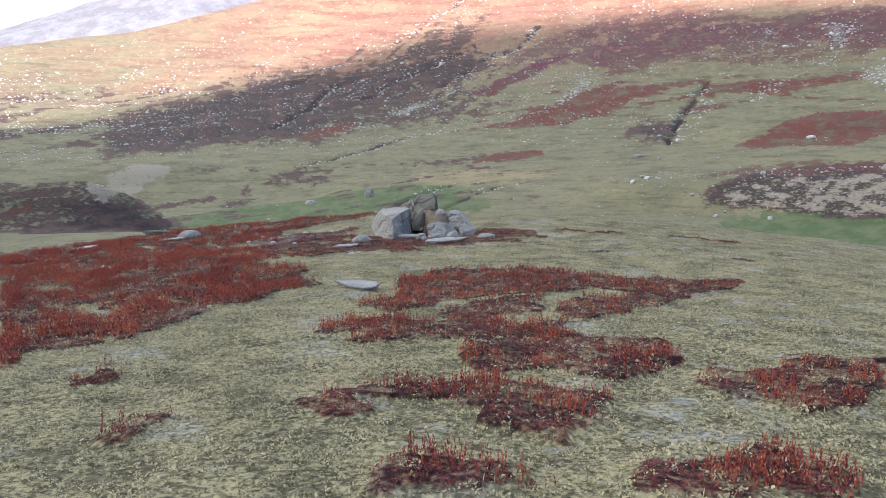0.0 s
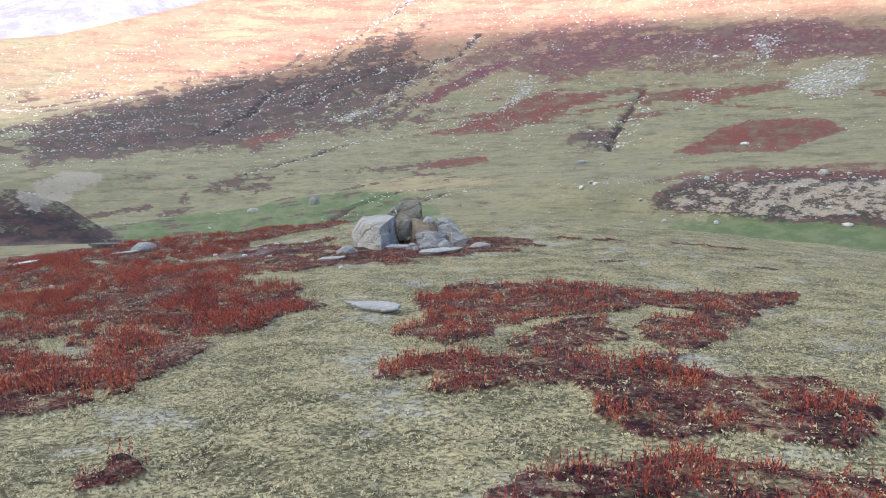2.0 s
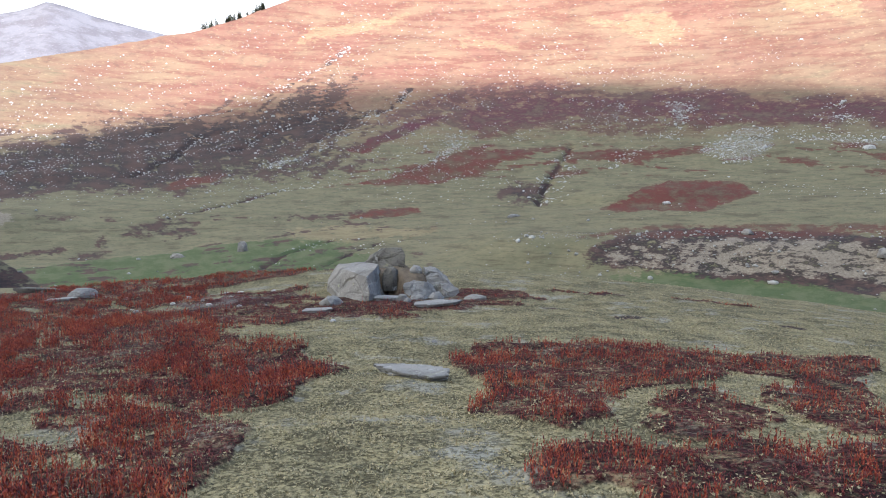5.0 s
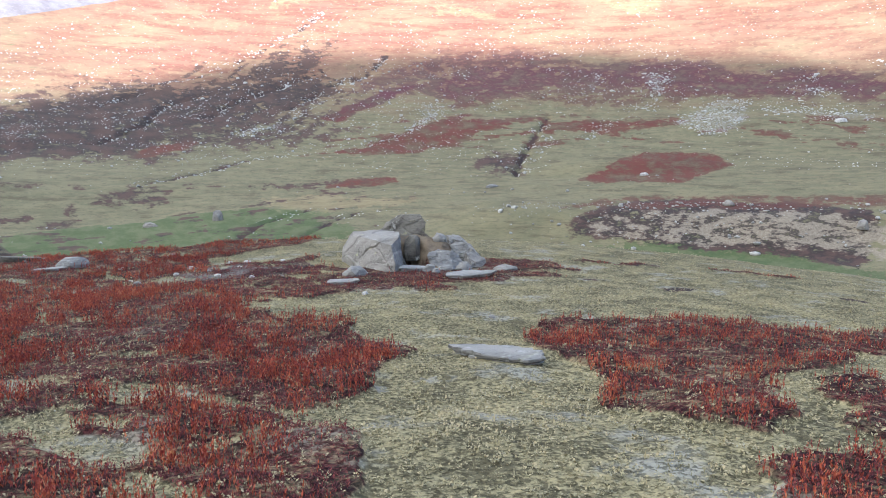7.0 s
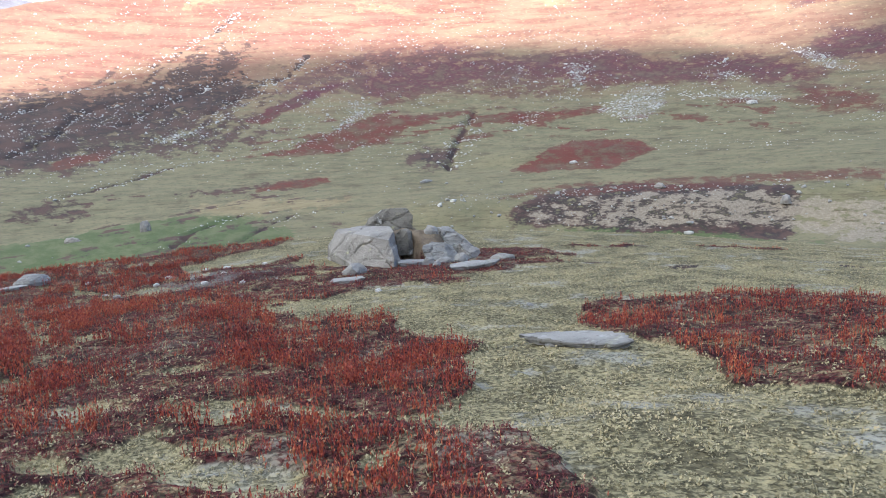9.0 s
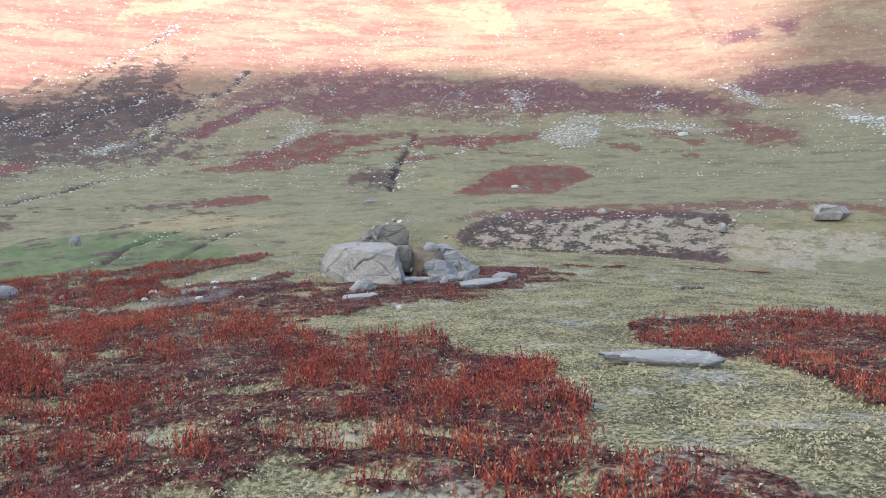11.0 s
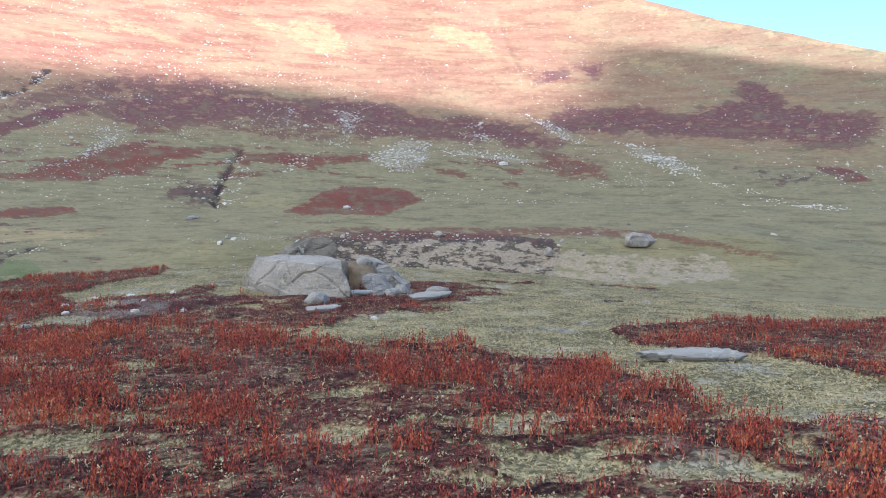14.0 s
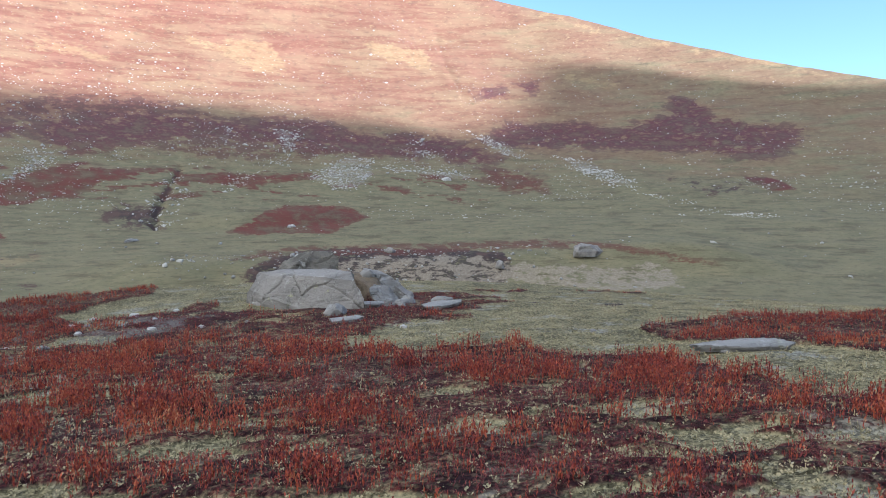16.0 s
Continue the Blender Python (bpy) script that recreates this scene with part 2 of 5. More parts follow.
def ground_material():
    k = Nodes("alpine_ground")
    red, stone, ochre, lush = k.attr("cover")
    dark, heath, bare, away = k.attr("cover_more")
    lie = k.n.new("ShaderNodeAttribute")
    lie.attribute_name = "lie"
    lie = lie.outputs["Vector"]
    wide, mid, fine = k.noise(0.007, 7, 0.6), k.noise(0.11, 9, 0.62), k.noise(1.9, 7, 0.65)
    grain, speck = k.noise(9.0, 4, 0.7), k.noise(2.6, 6, 0.7, lie)
    streak = k.noise(0.9, 9, 0.66, lie)
    terrace = k.noise(1.1, 9, 0.7, lie, (0.35, 1.3, 1))
    mottle = k.noise(4.5, 7, 0.75, lie, (0.6, 1.2, 1))
    blotch = k.noise(0.62, 9, 0.64, lie, (0.42, 1.5, 1), distortion=0.3)
    close = k.math("SUBTRACT", 1.0, away)
    near_rim = k.math("MULTIPLY", k.math("SUBTRACT", fine, 0.5), 0.35)
    swing = k.math("ADD", k.math("SUBTRACT", streak, 0.5), k.math("MULTIPLY", k.math("SUBTRACT", speck, 0.5), 0.5))
    far_rim = k.math("MULTIPLY", swing, k.math("MULTIPLY", away, 2.6))
    rim = k.math("ADD", near_rim, far_rim)

    def edge(a, lo=0.30, hi=0.60):
        return k.math("MULTIPLY", k.ramp(k.math("ADD", a, rim), lo, hi), k.ramp(a, 0.0, 0.2))

    def leaves(dark, mid_tone, light, pale):
        """Close-set small leaves: tufts of many tones, the shade in the gaps painted dark."""
        tone = k.math("ADD", k.math("MULTIPLY", k.noise(21.0, 5, 0.72), 1.1), k.math("MULTIPLY", k.math("SUBTRACT", k.noise(1.3, 6, 0.62), 0.5), 0.8))
        c = k.mix(k.ramp(tone, 0.46, 0.58), dark, mid_tone)
        c = k.mix(k.ramp(tone, 0.58, 0.76), c, light)
        c = k.mix(k.math("MULTIPLY", k.ramp(k.noise(0.8, 5, 0.65), 0.54, 0.66), 0.7), c, pale)
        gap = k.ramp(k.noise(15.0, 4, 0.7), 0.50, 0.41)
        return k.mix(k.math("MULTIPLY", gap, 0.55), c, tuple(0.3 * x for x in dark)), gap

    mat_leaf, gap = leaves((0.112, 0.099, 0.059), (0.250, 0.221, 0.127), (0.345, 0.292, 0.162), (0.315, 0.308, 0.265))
    grass = k.mix(k.ramp(mid, 0.36, 0.64), (0.148, 0.138, 0.082), (0.192, 0.170, 0.101))
    grass = k.mix(k.math("MULTIPLY", k.ramp(terrace, 0.49, 0.64), 0.7), grass, (0.092, 0.078, 0.050))
    grass = k.mix(k.math("MULTIPLY", k.ramp(mottle, 0.52, 0.62), 0.55), grass, (0.085, 0.072, 0.050))
    grass = k.mix(k.math("MULTIPLY", k.ramp(speck, 0.56, 0.66), 0.4), grass, (0.245, 0.220, 0.130))
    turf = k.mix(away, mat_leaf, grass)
    high = k.mix(k.ramp(wide, 0.36, 0.64), (0.232, 0.124, 0.088), (0.252, 0.172, 0.108))
    high = k.mix(k.math("MULTIPLY", k.ramp(blotch, 0.44, 0.60), 0.75), high, k.mix(k.ramp(speck, 0.36, 0.62), (0.210, 0.098, 0.070), (0.160, 0.070, 0.054)))
    turf = k.mix(k.math("MULTIPLY", heath, k.ramp(k.math("ADD", blotch, k.math("MULTIPLY", heath, 0.35)), 0.46, 0.72)), turf, high)
    turf = k.mix(edge(lush), turf, k.mix(k.ramp(streak, 0.40, 0.62), (0.076, 0.100, 0.044), (0.118, 0.128, 0.066)))
    turf = k.mix(k.math("MULTIPLY", edge(ochre), k.math("MAXIMUM", k.math("MULTIPLY", close, 0.95), k.ramp(heath, 0.2, 0.9, 0.34, 0.52))), turf, k.mix(away, k.mix(k.ramp(fine, 0.35, 0.65), (0.205, 0.160, 0.118), (0.125, 0.098, 0.074)), k.mix(k.ramp(mid, 0.4, 0.6), (0.30, 0.215, 0.115), (0.36, 0.285, 0.155))))
    clumps = k.ramp(k.noise(1.7, 9, 0.72, lie), 0.52, 0.63)
    turf = k.mix(k.math("MULTIPLY", clumps, k.ramp(heath, 0.05, 0.6, 0.0, 0.42)), turf, (0.105, 0.072, 0.056))
    tufts = k.ramp(k.noise(3.1, 7, 0.72, lie), 0.54, 0.66)
    turf = k.mix(k.math("MULTIPLY", tufts, k.ramp(heath, 0.1, 0.7, 0.0, 0.72)), turf, (0.32, 0.245, 0.140))
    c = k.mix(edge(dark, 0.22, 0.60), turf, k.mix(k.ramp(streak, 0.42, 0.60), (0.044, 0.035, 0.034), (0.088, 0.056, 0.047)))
    # floor of the shrub mats, coloured dark for the shade under the sprigs
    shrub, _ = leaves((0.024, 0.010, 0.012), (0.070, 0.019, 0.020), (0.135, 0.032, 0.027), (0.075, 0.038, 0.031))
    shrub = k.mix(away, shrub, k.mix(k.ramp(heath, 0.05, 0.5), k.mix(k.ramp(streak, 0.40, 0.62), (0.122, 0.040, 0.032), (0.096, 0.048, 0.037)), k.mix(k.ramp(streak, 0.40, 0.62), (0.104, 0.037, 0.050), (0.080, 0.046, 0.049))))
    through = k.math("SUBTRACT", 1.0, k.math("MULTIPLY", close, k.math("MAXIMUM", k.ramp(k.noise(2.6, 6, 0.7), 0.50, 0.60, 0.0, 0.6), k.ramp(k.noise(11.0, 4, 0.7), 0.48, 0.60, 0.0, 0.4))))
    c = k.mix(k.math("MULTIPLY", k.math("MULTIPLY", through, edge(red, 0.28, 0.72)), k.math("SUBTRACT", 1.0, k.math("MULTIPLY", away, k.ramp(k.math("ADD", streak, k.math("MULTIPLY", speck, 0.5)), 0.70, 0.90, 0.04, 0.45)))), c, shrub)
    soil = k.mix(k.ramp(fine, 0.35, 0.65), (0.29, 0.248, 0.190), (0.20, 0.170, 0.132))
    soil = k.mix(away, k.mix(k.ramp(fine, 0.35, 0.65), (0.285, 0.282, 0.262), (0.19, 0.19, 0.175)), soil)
    c = k.mix(k.math("MULTIPLY", edge(bare, 0.38, 0.66), k.ramp(k.noise(7.0, 5, 0.7), 0.34, 0.54, 0.35, 1.0)), c, soil)
    grit = k.noise(0.5, 8, 0.85)
    pebble = k.ramp(k.math("ADD", grit, k.math("MULTIPLY", k.math("SUBTRACT", stone, 0.5), 0.35)), 0.52, 0.60)
    c = k.mix(k.math("MULTIPLY", k.math("MULTIPLY", pebble, k.ramp(k.math("ADD", stone, rim), 0.15, 0.6)), k.ramp(stone, 0.02, 0.15)), c, k.mix(k.ramp(mid, 0.4, 0.6), (0.34, 0.33, 0.30), (0.24, 0.235, 0.22)))
    height_map = k.math("SUBTRACT", k.math("ADD", fine, k.math("MULTIPLY", grain, 0.3)), k.math("MULTIPLY", k.math("MULTIPLY", gap, close), 0.6))
    return k.done(c, 0.95, height_map, 0.7, 0.06, 0.1)


# ---- what grows where ----
# outlines on the far slopes: bearing and elevation in degrees as seen from the middle of the walk
RED_SLOPE_A = [[(24.9, -0.61), (28, 0.94), (30.3, 1.68), (33.4, 1.73), (36, 1.44), (36.8, 0.78), (34.6, 0.06), (33.5, -0.63), (30.1, -0.7), (27.4, -0.74)],
    [(2.6, 1.12), (5.7, 1.61), (7.9, 1.91), (10.9, 3.14), (13.4, 3.57), (16.2, 4.21), (18.5, 4.23), (19.9, 3.91), (18.2, 3.42), (16.1, 2.66), (15.6, 2.13), (13.3, 1.74), (10.5, 1.28), (7.8, 1.32), (4.8, 1.28)],
    [(4, 3.95), (5.9, 4.93), (8.2, 5.91), (10, 6.63), (12.7, 7.03), (10, 5.75), (8.3, 4.9), (7.2, 4.47), (5.8, 3.75)],
    [(22.4, 3.82), (24.5, 4.06), (26.8, 4.1), (30.9, 4.09), (31.8, 3.78), (28.2, 3.5), (26.1, 3.22), (24, 3.39), (22.2, 3.28)]]
RED_SLOPE_B = [[(4.3, -1.4), (6.3, -0.9), (9, -0.68), (11.1, -0.57), (9.9, -0.99), (8, -1.38), (5.8, -1.47)],
    [(-9.5, 1.18), (-7.2, 1.73), (-5.4, 1.98), (-6.2, 1.29), (-8.1, 0.85), (-9.5, 0.77)],
    [(9.7, 2.85), (12.1, 3.6), (16.2, 4.71), (17.2, 4.46), (13.4, 3.57)],
    [(67.7, 4.16), (69.5, 3.74), (70.9, 3.01), (69.5, 2.81), (68.1, 3.54)]]
RED_SLOPE = RED_SLOPE_A + RED_SLOPE_B
WINE_SLOPE_A = [[(46.2, 5.31), (49.9, 4.72), (52.3, 3.66), (52.5, 2.84), (48.9, 2.96), (46.6, 3.75)],
    [(12.7, 7.25), (16.5, 8.58), (21.1, 8.87), (25.6, 8.5), (30.1, 8.87), (34.5, 8.7), (37.8, 7.39), (41.1, 6.72), (42.7, 6.17), (41.9, 5.2), (38.7, 5.64), (34.4, 5.7), (32.7, 5.37), (30, 6.17), (25.5, 6.84), (22.3, 6.53), (19.1, 5.97), (15.8, 4.95), (14, 5.89)],
    [(42.7, 6.79), (46.5, 6.57), (49, 5.62), (47.9, 5.01), (43.8, 5.26)],
    [(46.7, 4.83), (50.1, 4.74), (52.3, 3.97), (52.4, 2.81), (50.1, 2.78), (47.9, 2.92)]]
WINE_SLOPE_B = [[(49, 8.6), (53.5, 8.81), (57.8, 8.1), (61.5, 9.07), (62.2, 10.5), (64.6, 10.18), (67.2, 8.64), (70.5, 7.7), (71.8, 7.44), (71.8, 6.08), (69.5, 5.15), (67.3, 5.07), (64.7, 5.85), (61.5, 5.9), (57.8, 6.15), (53.5, 6.6), (49, 6.35), (46.2, 7.23)],
    [(45.7, 11.25), (50.7, 12.1), (52.5, 12.08), (51.7, 10.79), (47.1, 10.37)],
    [(32.2, 7.51), (37.8, 7.72), (41.1, 7.81), (44.4, 7.43), (49.4, 5.9), (49, 5.35), (43.4, 5.81), (40.6, 5.97), (32.2, 5.91)]]
WINE_SLOPE = WINE_SLOPE_A + WINE_SLOPE_B
BROWN_SLOPE_A = [[(6, 6.46), (10.1, 8.25), (14.2, 9.49), (20.2, 9.69), (25.6, 8.81), (30.1, 8.78), (31, 7.43), (28.2, 5.38), (25.5, 5.06), (22.3, 5.63), (19.1, 5.97), (14, 5.8), (10, 6.19), (7.3, 5.92)],
    [(25, 7.34), (32.3, 8.18), (32.2, 5.91), (28.5, 5.07), (25, 5.57)]]
BROWN_SLOPE = BROWN_SLOPE_A
DARK_SLOPE_A = [[(-12.2, 4.56), (-8.7, 5.57), (-6.5, 6.08), (-3, 6.45), (0.2, 7.1), (3.9, 7.11), (6.1, 6.89), (4.2, 5.39), (2.5, 4.76), (0.4, 4.13), (-1.3, 3.09), (-4.1, 2.71), (-7.1, 2.76), (-9.1, 1.57), (-10.6, 0.81), (-12.6, 0.48)],
    [(-10.6, 0.61), (-6.6, 1.09), (-4.8, 1.97), (-5.2, 1.35), (-8.5, 0.33)],
    [(17.2, 1.02), (18.6, 1.57), (20.7, 1.13), (20.3, -0.26), (19.2, -0.22), (17.8, 0.3)],
    [(64.7, 3.33), (66.9, 3.25), (66.9, 2.79), (64.6, 2.82)],
    [(62.1, 3.96), (63.5, 3.88), (64.5, 3.54), (63.1, 3.62)]]
DARK_SLOPE_B = [[(-24.3, 2.13), (-20.9, 3.07), (-17.1, 4.17), (-13.2, 5.29), (-9.1, 6.12), (-6, 5.59), (-6.4, 2.89), (-7.7, 1.07), (-13.2, 0.54), (-17.1, 0.27), (-20.1, -0.06), (-24.3, -0.26)]]
DARK_SLOPE = DARK_SLOPE_A + DARK_SLOPE_B
SCREE_SLOPE_A = [[(11.1, 2.9), (12.6, 4.36), (14.2, 5.31), (14.7, 5.07), (13, 3.89)],
    [(32.2, 4.07), (34.4, 4.83), (35.7, 5.84), (37.8, 5.7), (37.8, 3.98), (36.5, 2.96), (34.6, 3.28)],
    [(29.6, 7.81), (31.9, 7.72), (31.8, 6.51), (30.7, 5.7), (30.3, 6.6)],
    [(45.7, 7.99), (47.9, 7.48), (50.4, 5.87), (49.7, 5.55), (47.2, 6.66)],
    [(17.9, 5.34), (19.1, 5.84), (18.8, 5.08), (17.9, 4.66)],
    [(25.8, 7.79), (26.7, 7.58), (26.2, 6.36), (25.7, 6.83)],
    [(52.6, 6.02), (55.7, 5.36), (57.8, 4.39), (59.4, 3.21), (57.3, 3.5), (54.8, 4.59)],
    [(32.9, 4.56), (35.9, 5.59), (37.3, 5.41), (37, 4.01), (35.8, 2.81), (34.4, 3.23)]]
SCREE_SLOPE_B = [[(11.6, 4.29), (12.8, 5.4), (14.1, 5.63), (13.1, 4.6)],
    [(40.3, 6.36), (42.7, 6.38), (42.7, 5.76), (40.7, 5.91)],
    [(38.6, 5), (46.1, 4.47), (46.1, 3.94), (42.7, 4.1), (38.6, 4.7)],
    [(-3.4, 2.49), (0.7, 3.7), (3.8, 5.39), (5.1, 6.03), (3.8, 4.96), (1.1, 3.26), (-1.4, 2.45)]]
SCREE_SLOPE = SCREE_SLOPE_A + SCREE_SLOPE_B
# first outline paints the crest paler to brighten its sunlit band; others are ochre cover
OCHRE_SLOPE_A = [[(51.7, 17.08), (74.3, 10.48), (69.8, 12.19), (56.2, 15.69)],
    [(-0.7, -2.5), (4.4, -2.04), (12.9, -2.42), (9.2, -3.09), (3.8, -3.37), (0, -3.29)],
    [(26.9, 14.36), (30, 14.38), (30.2, 12.48), (28.7, 12.16)],
    [(36.9, 14.96), (42, 14.46), (43.4, 12.54), (39.7, 13.33)],
    [(53.4, 12.48), (56, 11.99), (58.5, 11.48), (57.7, 11.3), (54.3, 11.82)],
    [(1.6, 13.55), (5.3, 14.09), (9, 14.78), (8.1, 13.92), (4.4, 12.99), (0.7, 12.44)],
    [(22.6, 14.27), (30.5, 13.94), (30.8, 12.12), (28.6, 12.28), (26, 13.46)],
    [(13.6, 13.06), (18.2, 12.54), (18.2, 12.11), (12.7, 12.42)]]
OCHRE_SLOPE = OCHRE_SLOPE_A
BANK_BARE_A = [[(32.4, -3.47), (35.8, -2.68), (42.4, -2.65), (47, -3.3), (51.5, -3.36), (51.8, -5.67), (46.8, -5.89), (42.2, -5.12), (35.6, -5.29), (32.3, -4.65)],
    [(26, -3.52), (29.3, -2.68), (33.7, -2.66), (42.1, -2.54), (46.7, -3.05), (48.5, -3.27), (51.9, -4.09), (51.8, -6.47), (48.8, -6.46), (46.7, -5.33), (39.6, -5.34), (33.6, -5.52), (26, -5.14)]]
BANK_BARE = BANK_BARE_A
BANK_PALE_A = [[(47, -3.3), (52, -3.34), (55.5, -3.42), (58.1, -3.08), (60.5, -4.07), (60, -5.22), (55.7, -5.7), (46.8, -5.89)]]
BANK_PALE = BANK_PALE_A
BANK_BUSH_A = [[(24.1, -5.09), (25.1, -3.49), (27.5, -2.63), (32.3, -1.82), (40.3, -1.92), (45.9, -2.41), (46.9, -3.26), (46.5, -4.5), (45.8, -6.6), (39.6, -5.87), (33.6, -5.74), (29.2, -5.44)]]
BANK_BUSH = BANK_BUSH_A
BANK_CAP_A = [[(27.9, -2.85), (31.5, -2.04), (40.9, -1.5), (47.9, -1.3), (52.7, -1.2), (56.1, -1.57), (60.2, -2.31), (64.1, -3.3), (61.4, -3.14), (57.7, -2.64), (54.7, -2.08), (49.9, -2.02), (42.5, -2.35), (32.9, -2.75)],
    [(23.3, -2.97), (27.7, -1.92), (34, -1.56), (40.4, -1.39), (46.2, -1.3), (52.1, -1.15), (51.9, -1.56), (46.1, -1.77), (38.2, -1.86), (31.8, -2.04), (27.5, -2.63)]]
BANK_CAP = BANK_CAP_A
GRASS_SLOPE_A = [[(53, 13.63), (57, 12.48), (58.9, 11.19), (61.8, 8.85), (60.1, 9.3), (57.8, 10.83), (53.4, 12.74)],
    [(63.2, 11.43), (64.9, 10.38), (67.5, 8.7), (69, 8), (67.9, 7.97), (65.2, 9.02), (63.7, 10.4)],
    [(49.1, 11.8), (50.9, 10.85), (52.5, 9.54), (51.1, 9.55), (49.5, 10.37)],
    [(9, 4.88), (10.8, 5.74), (12.6, 5.57), (12.1, 4.59), (11.1, 3.49), (9.1, 2.87), (7.1, 2.69), (5.8, 2.95)]]
GRASS_SLOPE = GRASS_SLOPE_A
MOUND_DARK_A = [[(-26.5, -3.18), (-22.5, -3.7), (-20.4, -5.01), (-18.7, -6.14), (-20, -6.15), (-22.5, -5.5), (-24.5, -4.27), (-26.5, -3.64)],
    [(-29, -5.34), (-25.4, -5.15), (-21.2, -5.2), (-17.7, -6.4), (-20.1, -7.25), (-25.4, -6.92), (-28.3, -6.2)],
    [(-30.5, -8), (-28, -7.79), (-26, -8.61), (-28.1, -8.96), (-30.6, -8.88)]]
MOUND_DARK = MOUND_DARK_A
MOUND_RED_A = [[(-30.4, -3.47), (-28.1, -3.45), (-28.1, -4.08), (-30.5, -4.01)],
    [(-28.3, -6.48), (-19.7, -7.28), (-18.1, -7.9), (-22, -8.09), (-26.4, -8.19), (-28.8, -7.01)]]
MOUND_RED = MOUND_RED_A
BARE_SLOPE_A = [[(-24.3, -1.6), (-22.3, -0.88), (-20.1, -0.96), (-19, -1.42), (-21.9, -2.43), (-22.2, -3.1), (-23.6, -3.88)],
    [(-23.7, -2.93), (-22.7, -1.22), (-20.3, -0.88), (-19.7, -1.33), (-22.4, -2.54), (-22.5, -3.47)]]
BARE_SLOPE = BARE_SLOPE_A
# outlines on the knoll, in metres
RED_EAST_A = [[(-0.9, 14.6), (-0.2, 16), (0.9, 16.3), (1.8, 15.6), (2.9, 15.4), (3.5, 14.3), (5.3, 14.3), (6.8, 13.6), (5.4, 12.1), (4.1, 11.9), (3.3, 12.6), (2.5, 11.6), (1.5, 11.8), (0.6, 11.3), (-0, 10), (-0.8, 9.3), (-1, 9.6), (-1.3, 11.1), (-0.8, 12.7)],
    [(0, 9.4), (1.2, 11), (1.9, 11.2), (1.8, 10.5), (1.8, 9.4), (1.4, 8.9), (0.4, 8.7), (-0.1, 8.9)],
    [(2.2, 10.5), (4, 12.2), (5.3, 12), (2.3, 8.5), (2, 8.7), (2.1, 9.5)]]
RED_EAST_B = [[(-1.8, 8.3), (-1.3, 8.8), (-0.7, 8.8), (-0.4, 8.5), (0.7, 8.6), (1.1, 8.4), (2.1, 8.3), (1.2, 7.3), (-0.3, 7.3), (-0.7, 7.6), (-1.1, 7.8), (-1.6, 7.7), (-1.9, 7.8)]]
RED_EAST = RED_EAST_A + RED_EAST_B
RED_FRONT_A = [[(-0.7, 2.1), (-0.6, 2.5), (-0.4, 2.8), (-0.2, 2.7), (0.2, 2.5), (0.5, 2.2), (0.5, 2.1)],
    [(1.1, 2.3), (1.4, 2.7), (1.8, 2.9), (2.2, 2.8), (2.6, 2.4), (2.4, 2.1), (1.1, 2.1)],
    [(-1.2, 4.2), (-0.8, 4.9), (0.1, 5.2), (0.7, 5.2), (1.4, 4.6), (1.3, 3.7), (0.8, 3.1), (0.6, 3.3), (0.3, 3.5), (0, 4.3), (-0.5, 4.3), (-0.7, 3.7), (-1, 3.8)],
    [(-1.3, 7.1), (-1, 8.3), (0.1, 7.4), (-0.6, 7)],
    [(2.9, 5.7), (4, 6.1), (5.2, 6.2), (4, 4.4), (3.2, 4), (2.9, 4.4), (2.5, 4.9)],
    [(0.3, 7.3), (1.7, 7.6), (2.9, 7.2), (2.5, 5.7), (1.8, 5), (1.3, 5.6), (0.2, 5.6)]]
RED_FRONT = RED_FRONT_A
RED_WEST_A = [[(-21.4, 32.6), (-18.1, 34.3), (-14.2, 35.7), (-8.7, 32.1), (-5.5, 30.7), (-7.2, 29), (-6.5, 21.6), (-4.1, 16.7), (-3.7, 14.8), (-3.5, 12.8), (-4.3, 12), (-4, 9.6), (-4.4, 9), (-4.3, 8), (-5.1, 7.3), (-5.1, 6.2)],
    [(-7.6, 16.4), (-6.5, 17.7), (-5.5, 17.7), (-4.2, 17.3), (-3.5, 15.7), (-3.5, 14.3), (-3.6, 13.1), (-4.3, 13.2), (-4.7, 12.7), (-4.4, 11.2), (-4.5, 9.9), (-4.8, 9.8), (-5.1, 10.4), (-5.5, 12.1), (-6.2, 13), (-7.4, 13.7), (-8.3, 14.5)]]
RED_WEST_B = [[(-8.4, 13.5), (-7.7, 13.8), (-6.1, 11.5), (-5.6, 11.3), (-4.8, 9.5), (-4.7, 9), (-4.8, 8.6), (-5.1, 8.4), (-5.6, 8.4), (-5.9, 8.3), (-6.2, 8.8), (-6.3, 9.8), (-6.1, 10.6), (-6.9, 11.3), (-7.2, 10.9)],
    [(-12.1, 21.8), (-12.3, 28.4), (-11.8, 36.3), (-7.6, 32.4), (-4.9, 33.4), (-2.4, 32.6), (-4.2, 30.4), (-6.7, 30.5), (-6.8, 28.1), (-5.3, 21.2), (-4.2, 20.9), (-3.3, 22.1), (-3.4, 20), (-5.3, 18.9), (-5.7, 17.6), (-7.4, 17.4), (-9.2, 19.4), (-10.3, 19), (-10.8, 18.9)]]
RED_WEST = RED_WEST_A + RED_WEST_B
